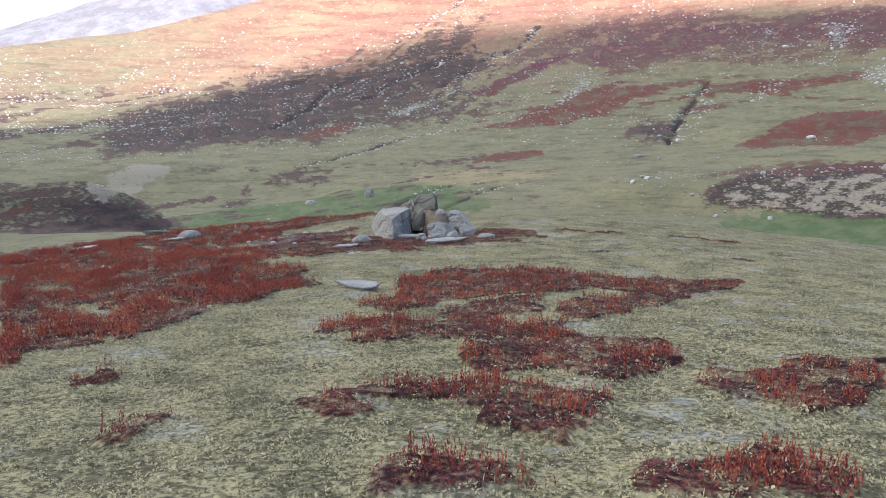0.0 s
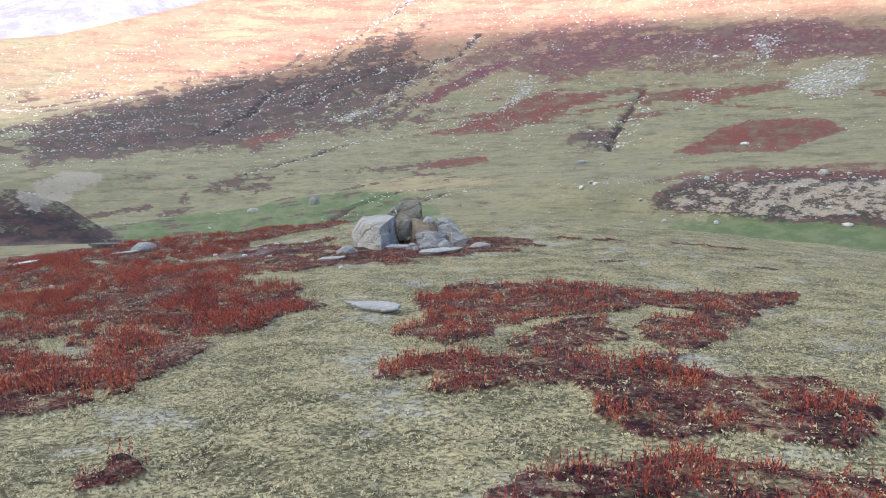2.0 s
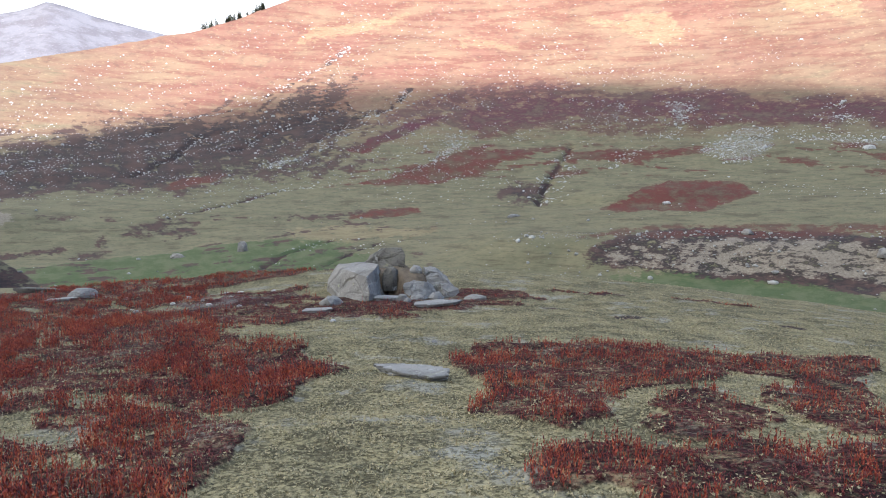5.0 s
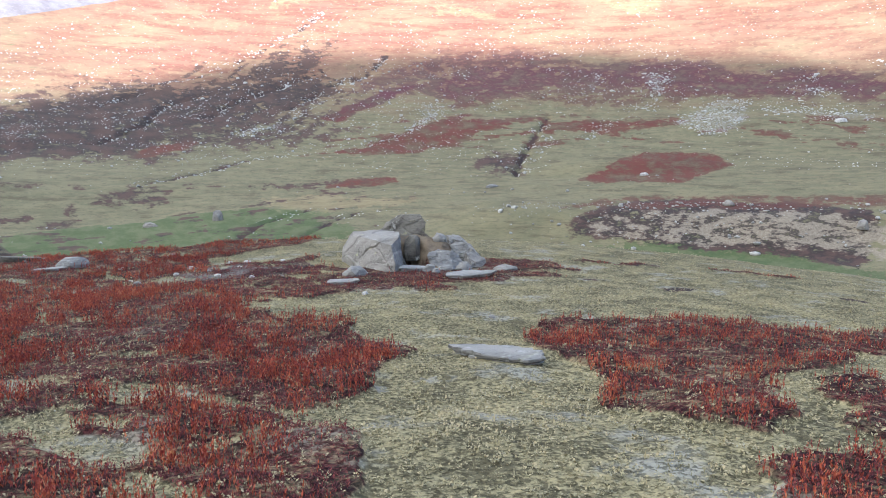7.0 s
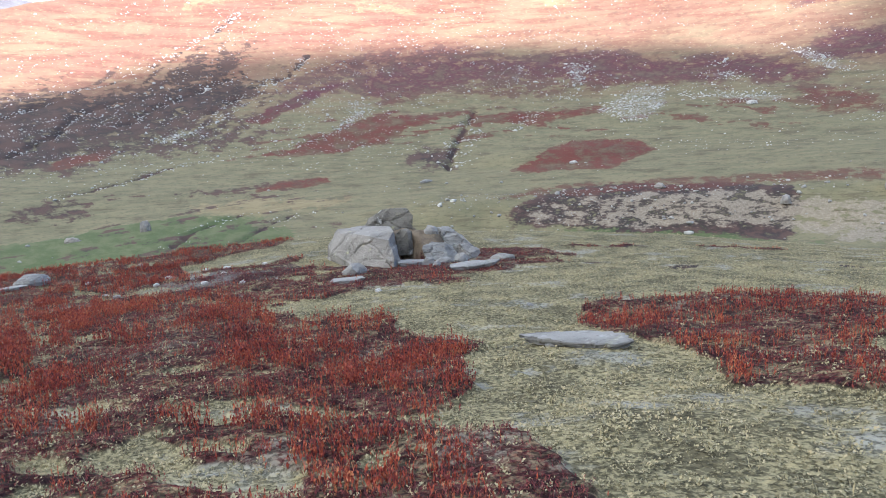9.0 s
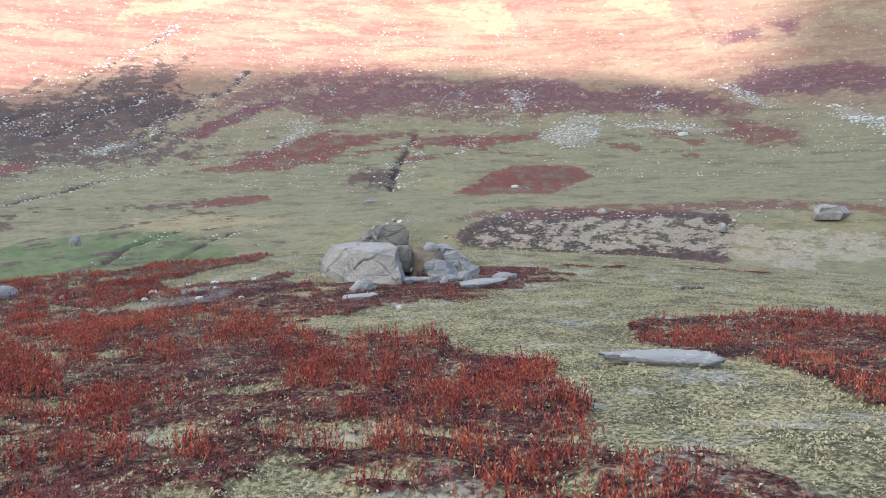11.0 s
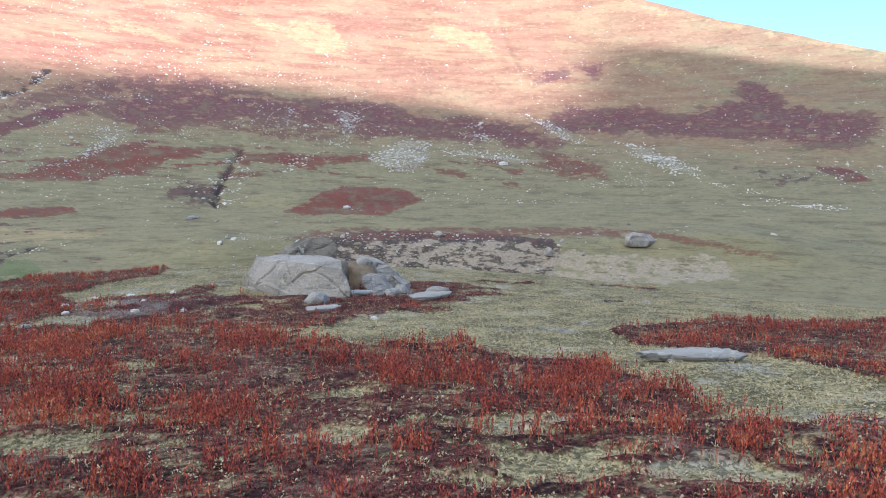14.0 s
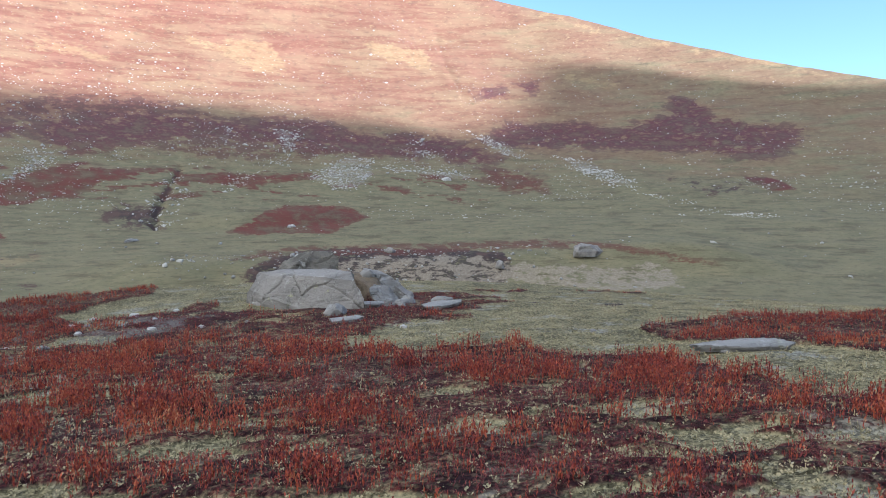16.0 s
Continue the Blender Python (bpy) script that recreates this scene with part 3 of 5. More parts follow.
RED_PATHSIDE_A = [[(-8.5, 15.6), (-7.8, 16), (-6.8, 15.5), (-6, 16), (-5.3, 16.5), (-4.5, 16.9), (-3.9, 16.4), (-3.6, 15.5), (-3, 15.2), (-3.5, 13.8), (-3.4, 13.2), (-3.8, 12.7), (-4.4, 12.7), (-4.9, 13.2), (-5, 14), (-5.4, 14), (-6, 13.4), (-6.7, 14.3), (-7.3, 14.2), (-7.5, 13.9), (-8.2, 13.8), (-8.4, 14.6)],
    [(-12.3, 31.7), (-11.6, 35.8), (-9.1, 32.9), (-6.2, 32.6), (-3.5, 32.6), (-5.6, 31.4), (-6.6, 29.9), (-6.6, 27.7), (-5.8, 24.9), (-3.7, 22), (-3.4, 21), (-5, 21.1), (-5.4, 18.7), (-6.8, 18.4), (-7.9, 18.8), (-10, 21.4)]]
RED_PATHSIDE_B = [[(-6.7, 12.2), (-6.5, 13), (-6, 13.2), (-5.1, 13.4), (-4.5, 12.7), (-4.5, 11.9), (-4.2, 11.4), (-4.4, 10.9), (-4.9, 10.9), (-5, 10.6), (-5.2, 11.4), (-5.5, 11.5), (-5.7, 11.3), (-6.3, 11.8)],
    [(-7.8, 11.7), (-7.5, 12.2), (-7.1, 12.6), (-6.9, 12.2), (-7.2, 11.6), (-7.5, 11.3), (-7.7, 11.3)],
    [(-6.2, 11), (-5.9, 11.2), (-5.3, 11.1), (-5, 10.5), (-5, 9.9), (-5, 9.7), (-5.7, 10.2), (-5.9, 10.7), (-6.2, 10.5), (-6.5, 10.5), (-6.6, 10.7)]]
RED_PATHSIDE = RED_PATHSIDE_A + RED_PATHSIDE_B
RED_END_A = [[(-6.4, 17), (-5.4, 16.6), (-4.3, 17.1), (-3.4, 16.3), (-3.3, 15.2), (-2.7, 14.4), (-3.4, 13.4), (-4, 12.8), (-4.3, 13.2), (-4.7, 13.6), (-4.5, 14.3), (-5.5, 14.3), (-6.1, 14.3), (-6.7, 13.9), (-7.1, 14.1), (-7, 14.7), (-6.5, 15.2), (-7, 15.8), (-7.6, 15.6), (-8.5, 15.8), (-8.7, 16.4), (-7.8, 16.9), (-7, 17.4)],
    [(-9, 22.1), (-8.5, 25.8), (-6.2, 21.8), (-3.9, 21.7), (-3.1, 21), (-5.5, 20.4), (-6.4, 18.6), (-5.9, 17), (-7, 17.4), (-7.7, 17.4), (-8.5, 17.1), (-9.1, 18.1), (-9.4, 18.8)]]
RED_END_B = [[(-4.4, 13.1), (-4.5, 12), (-4.4, 11.3), (-5.1, 10.9), (-5.2, 10.4), (-5.1, 10), (-5.9, 9.7), (-7.1, 11), (-6.9, 11.3), (-6.4, 11.8), (-5.8, 11.9), (-5, 12.7)],
    [(-6.3, 14), (-5.6, 14.1), (-5.4, 13.4), (-6.2, 12.4), (-6.9, 11.8), (-7.3, 12.1), (-8, 11.8), (-8.2, 12.2), (-7.7, 12.7), (-7.3, 13.2), (-6.8, 13)],
    [(-9.7, 14), (-9.1, 14.4), (-8.5, 14.4), (-8.1, 14), (-7.4, 14.6), (-7.2, 13.9), (-7.6, 13.4), (-8.1, 13), (-8.4, 12.4), (-9, 13.1), (-9.6, 13.7)],
    [(-7.6, 33.4), (-6.6, 33.7), (-5.4, 32.5), (-5.9, 31.5), (-6.7, 29.1), (-7.3, 25.4), (-8.4, 26.7)]]
RED_END = RED_END_A + RED_END_B
BURGUNDY_A = [[(-21.4, 32.6), (-14.5, 35.6), (-11.9, 29.4), (-18.2, 32.8), (-21.5, 32.6)],
    [(-4.8, 9), (-4.7, 10.2), (-4.3, 11.4), (-3.9, 9.9), (-4.2, 8.9), (-4.6, 8.5)],
    [(-4, 4.8), (-4, 5.2), (-3.6, 5.6), (-3.4, 5.3), (-3.7, 4.8)],
    [(-2.7, 3.6), (-2.6, 4.1), (-2.3, 4), (-2.4, 3.5), (-2.5, 3.3)],
    [(-2.7, 23.8), (-1.5, 25.2), (-1.4, 22.9), (-0.5, 23), (-1.3, 21.5), (-2, 22.1), (-2.4, 21.5), (-3.5, 22.3)],
    [(-4.4, 12.8), (-4.1, 12.6), (-3.4, 13.2), (-3.4, 13.7), (-3.7, 13.2), (-4.3, 13.1)],
    [(-3.6, 22.9), (-2.2, 24.5), (-0.6, 24.8), (0, 23), (-0.7, 21.6), (-2.1, 21.4), (-2.7, 21.3), (-3.5, 21.4)]]
BURGUNDY_B = [[(-1.4, 20.8), (-0.4, 20.5), (-0.6, 19.9), (-1.4, 20.2)]]
BURGUNDY = BURGUNDY_A + BURGUNDY_B
RED_RIM = [(5.9, 24.8, 1.5, 0.16, -20), (9.8, 22.6, 1.2, 0.14, -35), (-17.5, 31.5, 4.5, 3.5, 20), (-14.0, 27.0, 3.0, 3.0, 33)]
LUSH = [(-72, 137, 95, 55, 86), (35, 72, 70, 36, 44), (5, 85, 44, 50, -50), (-40, 200, 60, 60, 0), (-20, 165, 40, 50, 0)]
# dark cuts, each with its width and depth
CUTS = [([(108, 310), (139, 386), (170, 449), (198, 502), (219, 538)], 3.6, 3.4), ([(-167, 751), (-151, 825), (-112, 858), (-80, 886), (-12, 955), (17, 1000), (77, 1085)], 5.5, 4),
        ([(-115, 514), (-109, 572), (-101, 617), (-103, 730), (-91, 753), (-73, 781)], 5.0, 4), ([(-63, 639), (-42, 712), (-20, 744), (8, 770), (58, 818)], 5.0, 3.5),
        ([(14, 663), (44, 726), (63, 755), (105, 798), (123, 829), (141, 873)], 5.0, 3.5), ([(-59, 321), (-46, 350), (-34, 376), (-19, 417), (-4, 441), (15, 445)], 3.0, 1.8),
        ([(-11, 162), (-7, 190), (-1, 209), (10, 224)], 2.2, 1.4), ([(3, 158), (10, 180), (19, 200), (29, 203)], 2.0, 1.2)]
# pale stony runnels
RUNNELS = [([(205, 443), (241, 486), (273, 512), (313, 544), (344, 577), (380, 625)], 4.5, 1.0), ([(148, 606), (119, 561), (91, 502), (59, 465)], 4.0, 0.8), ([(504, 587), (481, 543), (457, 509)], 5, 1.2),
           ([(475, 288), (443, 244), (434, 209), (279, 119)], 4.5, 0.6), ([(846, 906), (746, 773), (672, 659)], 8, 2), ([(116, 318), (150, 392), (182, 445), (205, 480)], 3.5, 0.4)]
GULLIES = CUTS + RUNNELS


def within(outline, u, v, margin=1.5):
    """Signed distance into a closed outline: above 0 inside, down to -margin outside."""
    pts = np.array(outline)
    out = np.full(u.shape, -margin)
    lo, hi = pts.min(0) - margin, pts.max(0) + margin
    near = (u > lo[0]) & (u < hi[0]) & (v > lo[1]) & (v < hi[1])
    x, y = u[near], v[near]
    if not len(x):
        return out
    best, odd = np.full(len(x), 1e9), np.zeros(len(x), bool)
    for (ax, ay), (bx, by) in zip(pts, np.roll(pts, -1, 0)):
        dx, dy = bx - ax, by - ay
        f = np.clip(((x - ax) * dx + (y - ay) * dy) / (dx * dx + dy * dy + 1e-9), 0, 1)
        best = np.minimum(best, np.hypot(x - ax - f * dx, y - ay - f * dy))
        if dy:
            odd ^= ((ay > y) != (by > y)) & (x < ax + (y - ay) * dx / dy)
    out[near] = np.where(odd, best, -np.minimum(best, margin))
    return out


LOW = [(-3.9, 24.2, 2.0, 1.7, 0), (-1.5, 21.9, 3.3, 1.3, 8), (2.8, 23.7, 1.7, 0.7, -15), (-5.2, 27.2, 2.2, 1.2, 0), (-4.4, 21.6, 1.6, 0.8, 10), (-3.4, 20.9, 2.4, 1.0, 10), (0.4, 22.4, 3.4, 1.3, 0), (2.8, 24.6, 1.8, 1.0, -15), (-4.6, 23.0, 2.6, 1.6, 0), (-5.6, 24.6, 1.8, 1.2, 30)]


def low_shrub(x, y):
    """Where only low dark shrub grows, round the outcrop."""
    v = np.zeros_like(x)
    for p in LOW:
        v = np.maximum(v, bump(*p, x, y) ** 0.5)
    return v


# the red growth of the knoll, charted once on a fine grid
CHART_X, CHART_Y, CHART_STEP = -26.0, 0.0, 0.06
NX, NY = 0.671, 0.745     # across the walk, towards the outcrop


def chart_red():
    gx, gy = np.meshgrid(CHART_X + CHART_STEP * np.arange(700), CHART_Y + CHART_STEP * np.arange(620), indexing="ij")
    wx = gx + 0.5 * (fnoise(gx / 0.9, gy / 0.9, 1, 3) - 0.5) + 0.25 * (fnoise(gx / 0.25, gy / 0.25, 0, 2) - 0.5)
    wy = gy + 0.5 * (fnoise(gx / 0.9 + 31, gy / 0.9, 2, 3) - 0.5) + 0.25 * (fnoise(gx / 0.25 + 9, gy / 0.25, 3, 2) - 0.5)
    v = np.zeros_like(gx)
    for patches, full in ((RED_EAST, 0.20), (RED_FRONT, 0.18), (RED_WEST, 0.30), (RED_PATHSIDE, 0.28), (RED_END, 0.22), (BURGUNDY, 0.15)):
        for outline in patches:
            v = np.maximum(v, ease(-full, full, within(outline, wx, wy, 0.6)))
    for cx, cy, a, b, turn in RED_RIM:
        v = np.maximum(v, np.clip(bump(cx, cy, a * 1.2, b * 1.2, turn, wx, wy) / 0.7, 0, 1))
    v = np.maximum(v, 0.85 * low_shrub(wx, wy))
    v = np.maximum(v, 0.52 * ease(0, 0.35, bump(-9.5, 18.0, 5.0, 10.0, 15, gx, gy)))
    across, along = gx * NX + gy * NY, gy * NX - gx * NY
    rag = 1.3 * (fnoise(gx / 0.4, gy / 0.4, 2, 3) - 0.5) + 2.3 * (fnoise(along / 1.3 + 5, across / 0.55, 4, 3) - 0.5)
    return ease(0.40, 0.62, v - 0.10 * ease(-2, -6, gx) + rag * np.interp(gx, [-6, -2], [1.12, 0.42])) * ease(0, 0.15, v)


CHART = chart_red()


def near_red(x, y):
    """How densely red shrub grows on the knoll, 0 to 1."""
    i, j = np.clip((x - CHART_X) / CHART_STEP, 0, 698.9), np.clip((y - CHART_Y) / CHART_STEP, 0, 618.9)
    i0, j0 = i.astype(int), j.astype(int)
    fi, fj = i - i0, j - j0
    v = (CHART[i0, j0] * (1 - fi) + CHART[i0 + 1, j0] * fi) * (1 - fj) + (CHART[i0, j0 + 1] * (1 - fi) + CHART[i0 + 1, j0 + 1] * fi) * fj
    return v * (x > CHART_X) * (y > CHART_Y) * (y < CHART_Y + 37) * (x < CHART_X + 41.8)


# pale worn spots in the turf
BALD = [(-0.1, 3.1, 0.55, 0.3, 0), (0.9, 3.0, 0.5, 0.25, 10), (-1.9, 2.9, 0.45, 0.2, 0), (1.9, 3.2, 0.6, 0.18, 0), (0.1, 3.5, 0.8, 0.4, 0), (2.5, 4.3, 1.2, 0.6, 20), (3.4, 5.7, 0.8, 0.5, 0), (-1.6, 6.0, 0.25, 0.15, 0), (-2.1, 5.9, 0.2, 0.12, 30), (0.9, 9.9, 0.5, 0.3, 10), (-2.9, 12.6, 0.55, 0.3, -20),
        (-3.7, 12.4, 0.5, 0.3, 0), (-3.5, 11.2, 0.35, 0.2, 10), (0.2, 8.9, 0.6, 0.25, 15), (-6.3, 14.0, 0.4, 0.25, 0), (-8.2, 13.9, 0.4, 0.3, 40), (-9.0, 15.4, 0.5, 0.3, -30),
        (-1.6, 7.3, 0.35, 0.2, -30), (1.6, 4.6, 0.5, 0.3, 0), (3.0, 6.0, 0.5, 0.35, 10), (-4.6, 12.5, 0.3, 0.2, 0), (-6.6, 11.6, 0.25, 0.18, 60)]


def balding(x, y):
    v = 0.55 * ease(0.64, 0.76, fnoise(x / 0.9 + 40, y / 0.9, 2, 3))
    for p in BALD:
        v = np.maximum(v, bump(*p, x, y) ** 0.5 * ease(0.38, 0.62, fnoise(x / 0.16, y / 0.16, 3, 4, 0.7)))
    return v


FAR_ROW = int(math.log(45 / RAD[0]) / STEP)      # rows from here on lie beyond the knoll
FX, FY = GX[FAR_ROW:], GY[FAR_ROW:]
bed, pale_bed = np.zeros_like(GX), np.zeros_like(GX)
for i, (pts, width, depth) in enumerate(GULLIES):
    cut, close = gully(FX, FY, pts, width, depth)
    GZ[FAR_ROW:] += cut
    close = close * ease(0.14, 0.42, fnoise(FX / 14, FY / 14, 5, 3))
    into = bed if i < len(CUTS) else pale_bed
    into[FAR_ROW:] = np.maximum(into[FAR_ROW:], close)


GE = np.degrees(np.arctan2(GZ - 1, GR))
TEAR = 1.5 * (fnoise(GT / 1.6, GE * 1.6, 3, 5, 0.6) - 0.5) + 0.8 * (fnoise(GT / 0.5, GE * 5, 4, 3) - 0.5)


def far_spread(patches, soft=0.4, rag=0.9):
    """Cover inside outlines on the slopes, with rims torn along the contour lines."""
    v = np.zeros_like(GX)
    t, e, tear = GT[FAR_ROW:], GE[FAR_ROW:], TEAR[FAR_ROW:]
    wt = t + 1.2 * (fnoise(t / 2.5, e * 1.3 + 7, 1, 4) - 0.5)
    we = e + 0.35 * (fnoise(t / 2.5 + 31, e * 1.3, 2, 4) - 0.5)
    for outline in patches:
        d = within([(b, 2.2 * h) for b, h in outline], wt, 2.2 * we)
        v[FAR_ROW:] = np.maximum(v[FAR_ROW:], ease(-soft, soft, d + rag * tear * 0.45))
    return v


def spot(x, y, chart):
    """A chart of the sheet, read at places x, y."""
    r = np.maximum(np.hypot(x - CX, y - CY), RAD[0])
    t = np.degrees(np.arctan2(x - CX, y - CY))
    t = np.where(t < -50, t + 360, t)
    c = np.clip(np.rint(np.interp(t, BEAR, np.arange(len(BEAR)))), 0, len(BEAR) - 1).astype(int)
    k = np.clip(np.rint(np.log(r / RAD[0]) / STEP), 0, len(RAD) - 1).astype(int)
    return chart[k, c]


SCREE_COVER = far_spread(SCREE_SLOPE, 0.5, 0.7)
# the shrub mats stand on low hummocks
GZ[:FAR_ROW] += (0.07 * near_red(GX, GY) * (0.4 + fnoise(GX / 0.6, GY / 0.6, 5, 3)))[:FAR_ROW]


def build_ground():
    rows, cols = GX.shape
    red = 1.02 * far_spread(RED_SLOPE, 0.4, 1.1)
    red = np.maximum(red, 0.74 * far_spread(WINE_SLOPE, 1.2, 1.5))
    red = np.maximum(red, 0.56 * far_spread(BROWN_SLOPE, 1.2, 1.5))
    red *= 1 - 0.9 * far_spread(GRASS_SLOPE, 0.5, 0.8)
    red[:FAR_ROW] = near_red(GX[:FAR_ROW], GY[:FAR_ROW])
    by_bank = ease(105, 115, GR) * ease(270, 240, GR)
    bank, bush, pale, cap = (far_spread(o, 0.5, 0.8) * by_bank for o in (BANK_BARE, BANK_BUSH, BANK_PALE, BANK_CAP))
    stone = np.maximum(SCREE_COVER * 0.6, pale_bed * 0.42)
    stone = np.maximum(stone, bush * np.interp(GT, [18, 30, 40, 46], [0.42, 0.34, 0.2, 0.05]))
    ochre, lush = far_spread(OCHRE_SLOPE, 0.9) * 0.8, np.zeros_like(GX)
    for p in LUSH:
        lush = np.maximum(lush, ease(0, 0.6, bump(*p, GX, GY) + 0.25 * TEAR) * (GR > 45))
    lush = lush * (1 - ease(0, 0.3, bump(-40, 61, 26, 17, 25, GX, GY)))
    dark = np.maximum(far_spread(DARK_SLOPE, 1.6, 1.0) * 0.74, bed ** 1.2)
    # shading of the ribs: their furrows painted as dark streaks
    rib_shade = ease(430, 540, GR) * ease(1050, 850, GR) * ease(10, 2, GT) * (GT > -49)
    dark = np.maximum(dark, rib_shade * 0.55 * ease(0.56, 0.42, combing(GX, GY)))
    dark = np.maximum(dark, far_spread(MOUND_DARK, 0.7, 1.1))
    dark = np.maximum(dark, 0.52 * ease(0, 0.5, bump(-36, 54, 24, 11, 25, GX, GY)))
    red = np.maximum(red, 0.8 * far_spread(MOUND_RED, 0.6, 1.2))
    dark = np.maximum(dark, 0.74 * bush)
    red = np.maximum(red, 0.64 * cap)
    hollow = ease(16, 4, GT) * ease(110, 150, GR) * ease(345, 310, GR)
    dark = np.maximum(dark, 0.5 * hollow * ease(0.50, 0.66, fnoise(GT / 3 + 2, 20 * np.log(GR), 5, 5, 0.6)))
    streaks = ease(0, 8, GT) * ease(52, 44, GT) * ease(430, 480, GR) * ease(640, 560, GR)
    red = np.maximum(red, 0.8 * streaks * ease(0.54, 0.66, fnoise(GT / 2.5 + 3, 30 * np.log(GR), 4, 5, 0.6)))
    heath = np.interp(GR, [480, 640, 790, 930], [0.0, 0.30, 0.75, 1.0]) * np.interp(GT, [-26, -8, 20, 45, 60, 75], [0.35, 1, 1, 0.85, 0.55, 0.4])
    bare = np.maximum(bank * np.interp(GT, [18, 30, 36, 46, 52], [0.32, 0.46, 0.58, 0.62, 0.70]), 0.64 * pale) * (1 - 0.8 * cap)
    bare = np.maximum(bare, far_spread(BARE_SLOPE, 0.6, 0.6) * 0.9)
    bald = np.zeros_like(GX)
    bald[:FAR_ROW] = balding(GX[:FAR_ROW], GY[:FAR_ROW]) * 0.62 * (1 - red[:FAR_ROW])
    bald = np.maximum(bald, 0.5 * ease(0, 0.7, bump(-6.0, 25.3, 2.6, 2.0, 0, GX, GY)) * ease(0.35, 0.6, fnoise(GX / 0.7, GY / 0.7, 1, 3)))
    bare = np.where(GR < 40, bald, bare)
    dark = np.maximum(dark, 0.3 * ease(0, 0.5, bump(-0.4, 25.0, 3.6, 3.2, 0, GX, GY)))
    dark = np.maximum(dark, 0.75 * ease(0.2, 0.6, bump(-5.0, 25.6, 2.6, 2.0, 0, GX, GY)) * ease(0.42, 0.58, fnoise(GX / 0.8, GY / 1.4, 2, 4)))
    ochre = np.maximum(ochre, ease(0, 0.4, bump(0.0, 25.0, 2.2, 2.3, 0, GX, GY)))
    for p in ((5.3, 20.0, 0.55, 0.3, 0), (9.2, 18.5, 0.5, 0.3, 10), (3.6, 21.5, 0.3, 0.2, 0), (6.8, 24.5, 1.2, 0.2, -10)):
        dark = np.maximum(dark, 0.9 * ease(0, 0.6, bump(*p, GX, GY)))
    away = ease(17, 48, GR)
    me = bpy.data.meshes.new("ground")
    pts = np.stack([GX, GY, GZ], -1).reshape(-1, 3)
    centre = len(pts)
    pts = np.vstack([pts, [[CX, CY, float(GZ[0].mean())]]])
    i, j = np.meshgrid(np.arange(rows - 1), np.arange(cols), indexing="ij")
    jn = (j + 1) % cols
    quads = np.stack([i * cols + j, (i + 1) * cols + j, (i + 1) * cols + jn, i * cols + jn], -1).reshape(-1, 4)[:, ::-1]
    tris = np.stack([np.full(cols, centre), np.arange(cols), (np.arange(cols) + 1) % cols], -1)[:, ::-1]
    fill(me, pts, [quads, tris])
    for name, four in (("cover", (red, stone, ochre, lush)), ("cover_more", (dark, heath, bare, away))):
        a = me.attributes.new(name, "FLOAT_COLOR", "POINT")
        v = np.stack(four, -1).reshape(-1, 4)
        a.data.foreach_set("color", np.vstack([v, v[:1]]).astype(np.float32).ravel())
    run = me.attributes.new("lie", "FLOAT_VECTOR", "POINT")     # along and across the contour lines
    v = np.stack([GT * 0.8, 110 * (GZ - 1) / GR, 0 * GR], -1).reshape(-1, 3)
    run.data.foreach_set("vector", np.vstack([v, v[:1]]).astype(np.float32).ravel())
    me.materials.append(ground_material())
    me.shade_smooth()
    return tagged(new("ground", me), "alpine valley floor and hillsides of olive turf and red heath", "ground", kind="structure")


def fill(me, pts, face_sets):
    """Mesh from arrays, quick for large ones."""
    me.vertices.add(len(pts))
    me.vertices.foreach_set("co", np.asarray(pts, np.float32).ravel())
    sizes = np.concatenate([np.full(len(f), f.shape[1]) for f in face_sets])
    loops = np.concatenate([f.ravel() for f in face_sets])
    me.loops.add(len(loops))
    me.loops.foreach_set("vertex_index", loops.astype(np.int32))
    me.polygons.add(len(sizes))
    me.polygons.foreach_set("loop_start", (np.cumsum(sizes) - sizes).astype(np.int32))
    me.update(calc_edges=True)
    me.validate()


def ridge(name, label, mat, u, crest, along, depth_near, depth_far, foot, cols, rows, rough):
    """A mountain wall: crest heights over u (along the axis 'along'), sloping to both sides."""
    (ox, oy), (ax, ay), (px, py) = along
    w = np.linspace(u[0], u[-1], cols)
    h = np.interp(w, u, crest)
    v = np.linspace(-1, 1, rows)
    ww, vv = np.meshgrid(w, v)
    hh = np.tile(h, (rows, 1))
    d = np.where(vv < 0, vv * depth_near, vv * depth_far)
    x, y = ox + ax * ww + px * d, oy + ay * ww + py * d
    fall = 1 - np.abs(vv) ** 1.1
    z = foot + (hh - foot) * fall + rough * (fnoise(ww / (rough * 9), d / (rough * 9), 1, 6, 0.55) - 0.5) * np.minimum(1, fall * 3)
    me = bpy.data.meshes.new(name)
    i, j = np.meshgrid(np.arange(rows - 1), np.arange(cols - 1), indexing="ij")
    quads = np.stack([i * cols + j, i * cols + j + 1, (i + 1) * cols + j + 1, (i + 1) * cols + j], -1).reshape(-1, 4)
    fill(me, np.stack([x, y, z], -1).reshape(-1, 3), [quads])
    me.materials.append(mat)
    me.shade_smooth()
    return tagged(new(name, me), label, "mountain", kind="structure")


def scree_material(tone=1.0):
    k = Nodes("grey_scree")
    a, b = k.noise(0.012, 10, 0.65), k.noise(0.1, 6, 0.7)
    c = k.mix(k.ramp(a, 0.4, 0.6), tuple(v * tone for v in (0.32, 0.32, 0.34)), tuple(v * tone for v in (0.24, 0.23, 0.245)))
    c = k.mix(k.ramp(b, 0.55, 0.7), c, tuple(v * tone for v in (0.42, 0.42, 0.42)))
    return k.done(c, 0.95, a, 0.6, 8.0, 0.1)


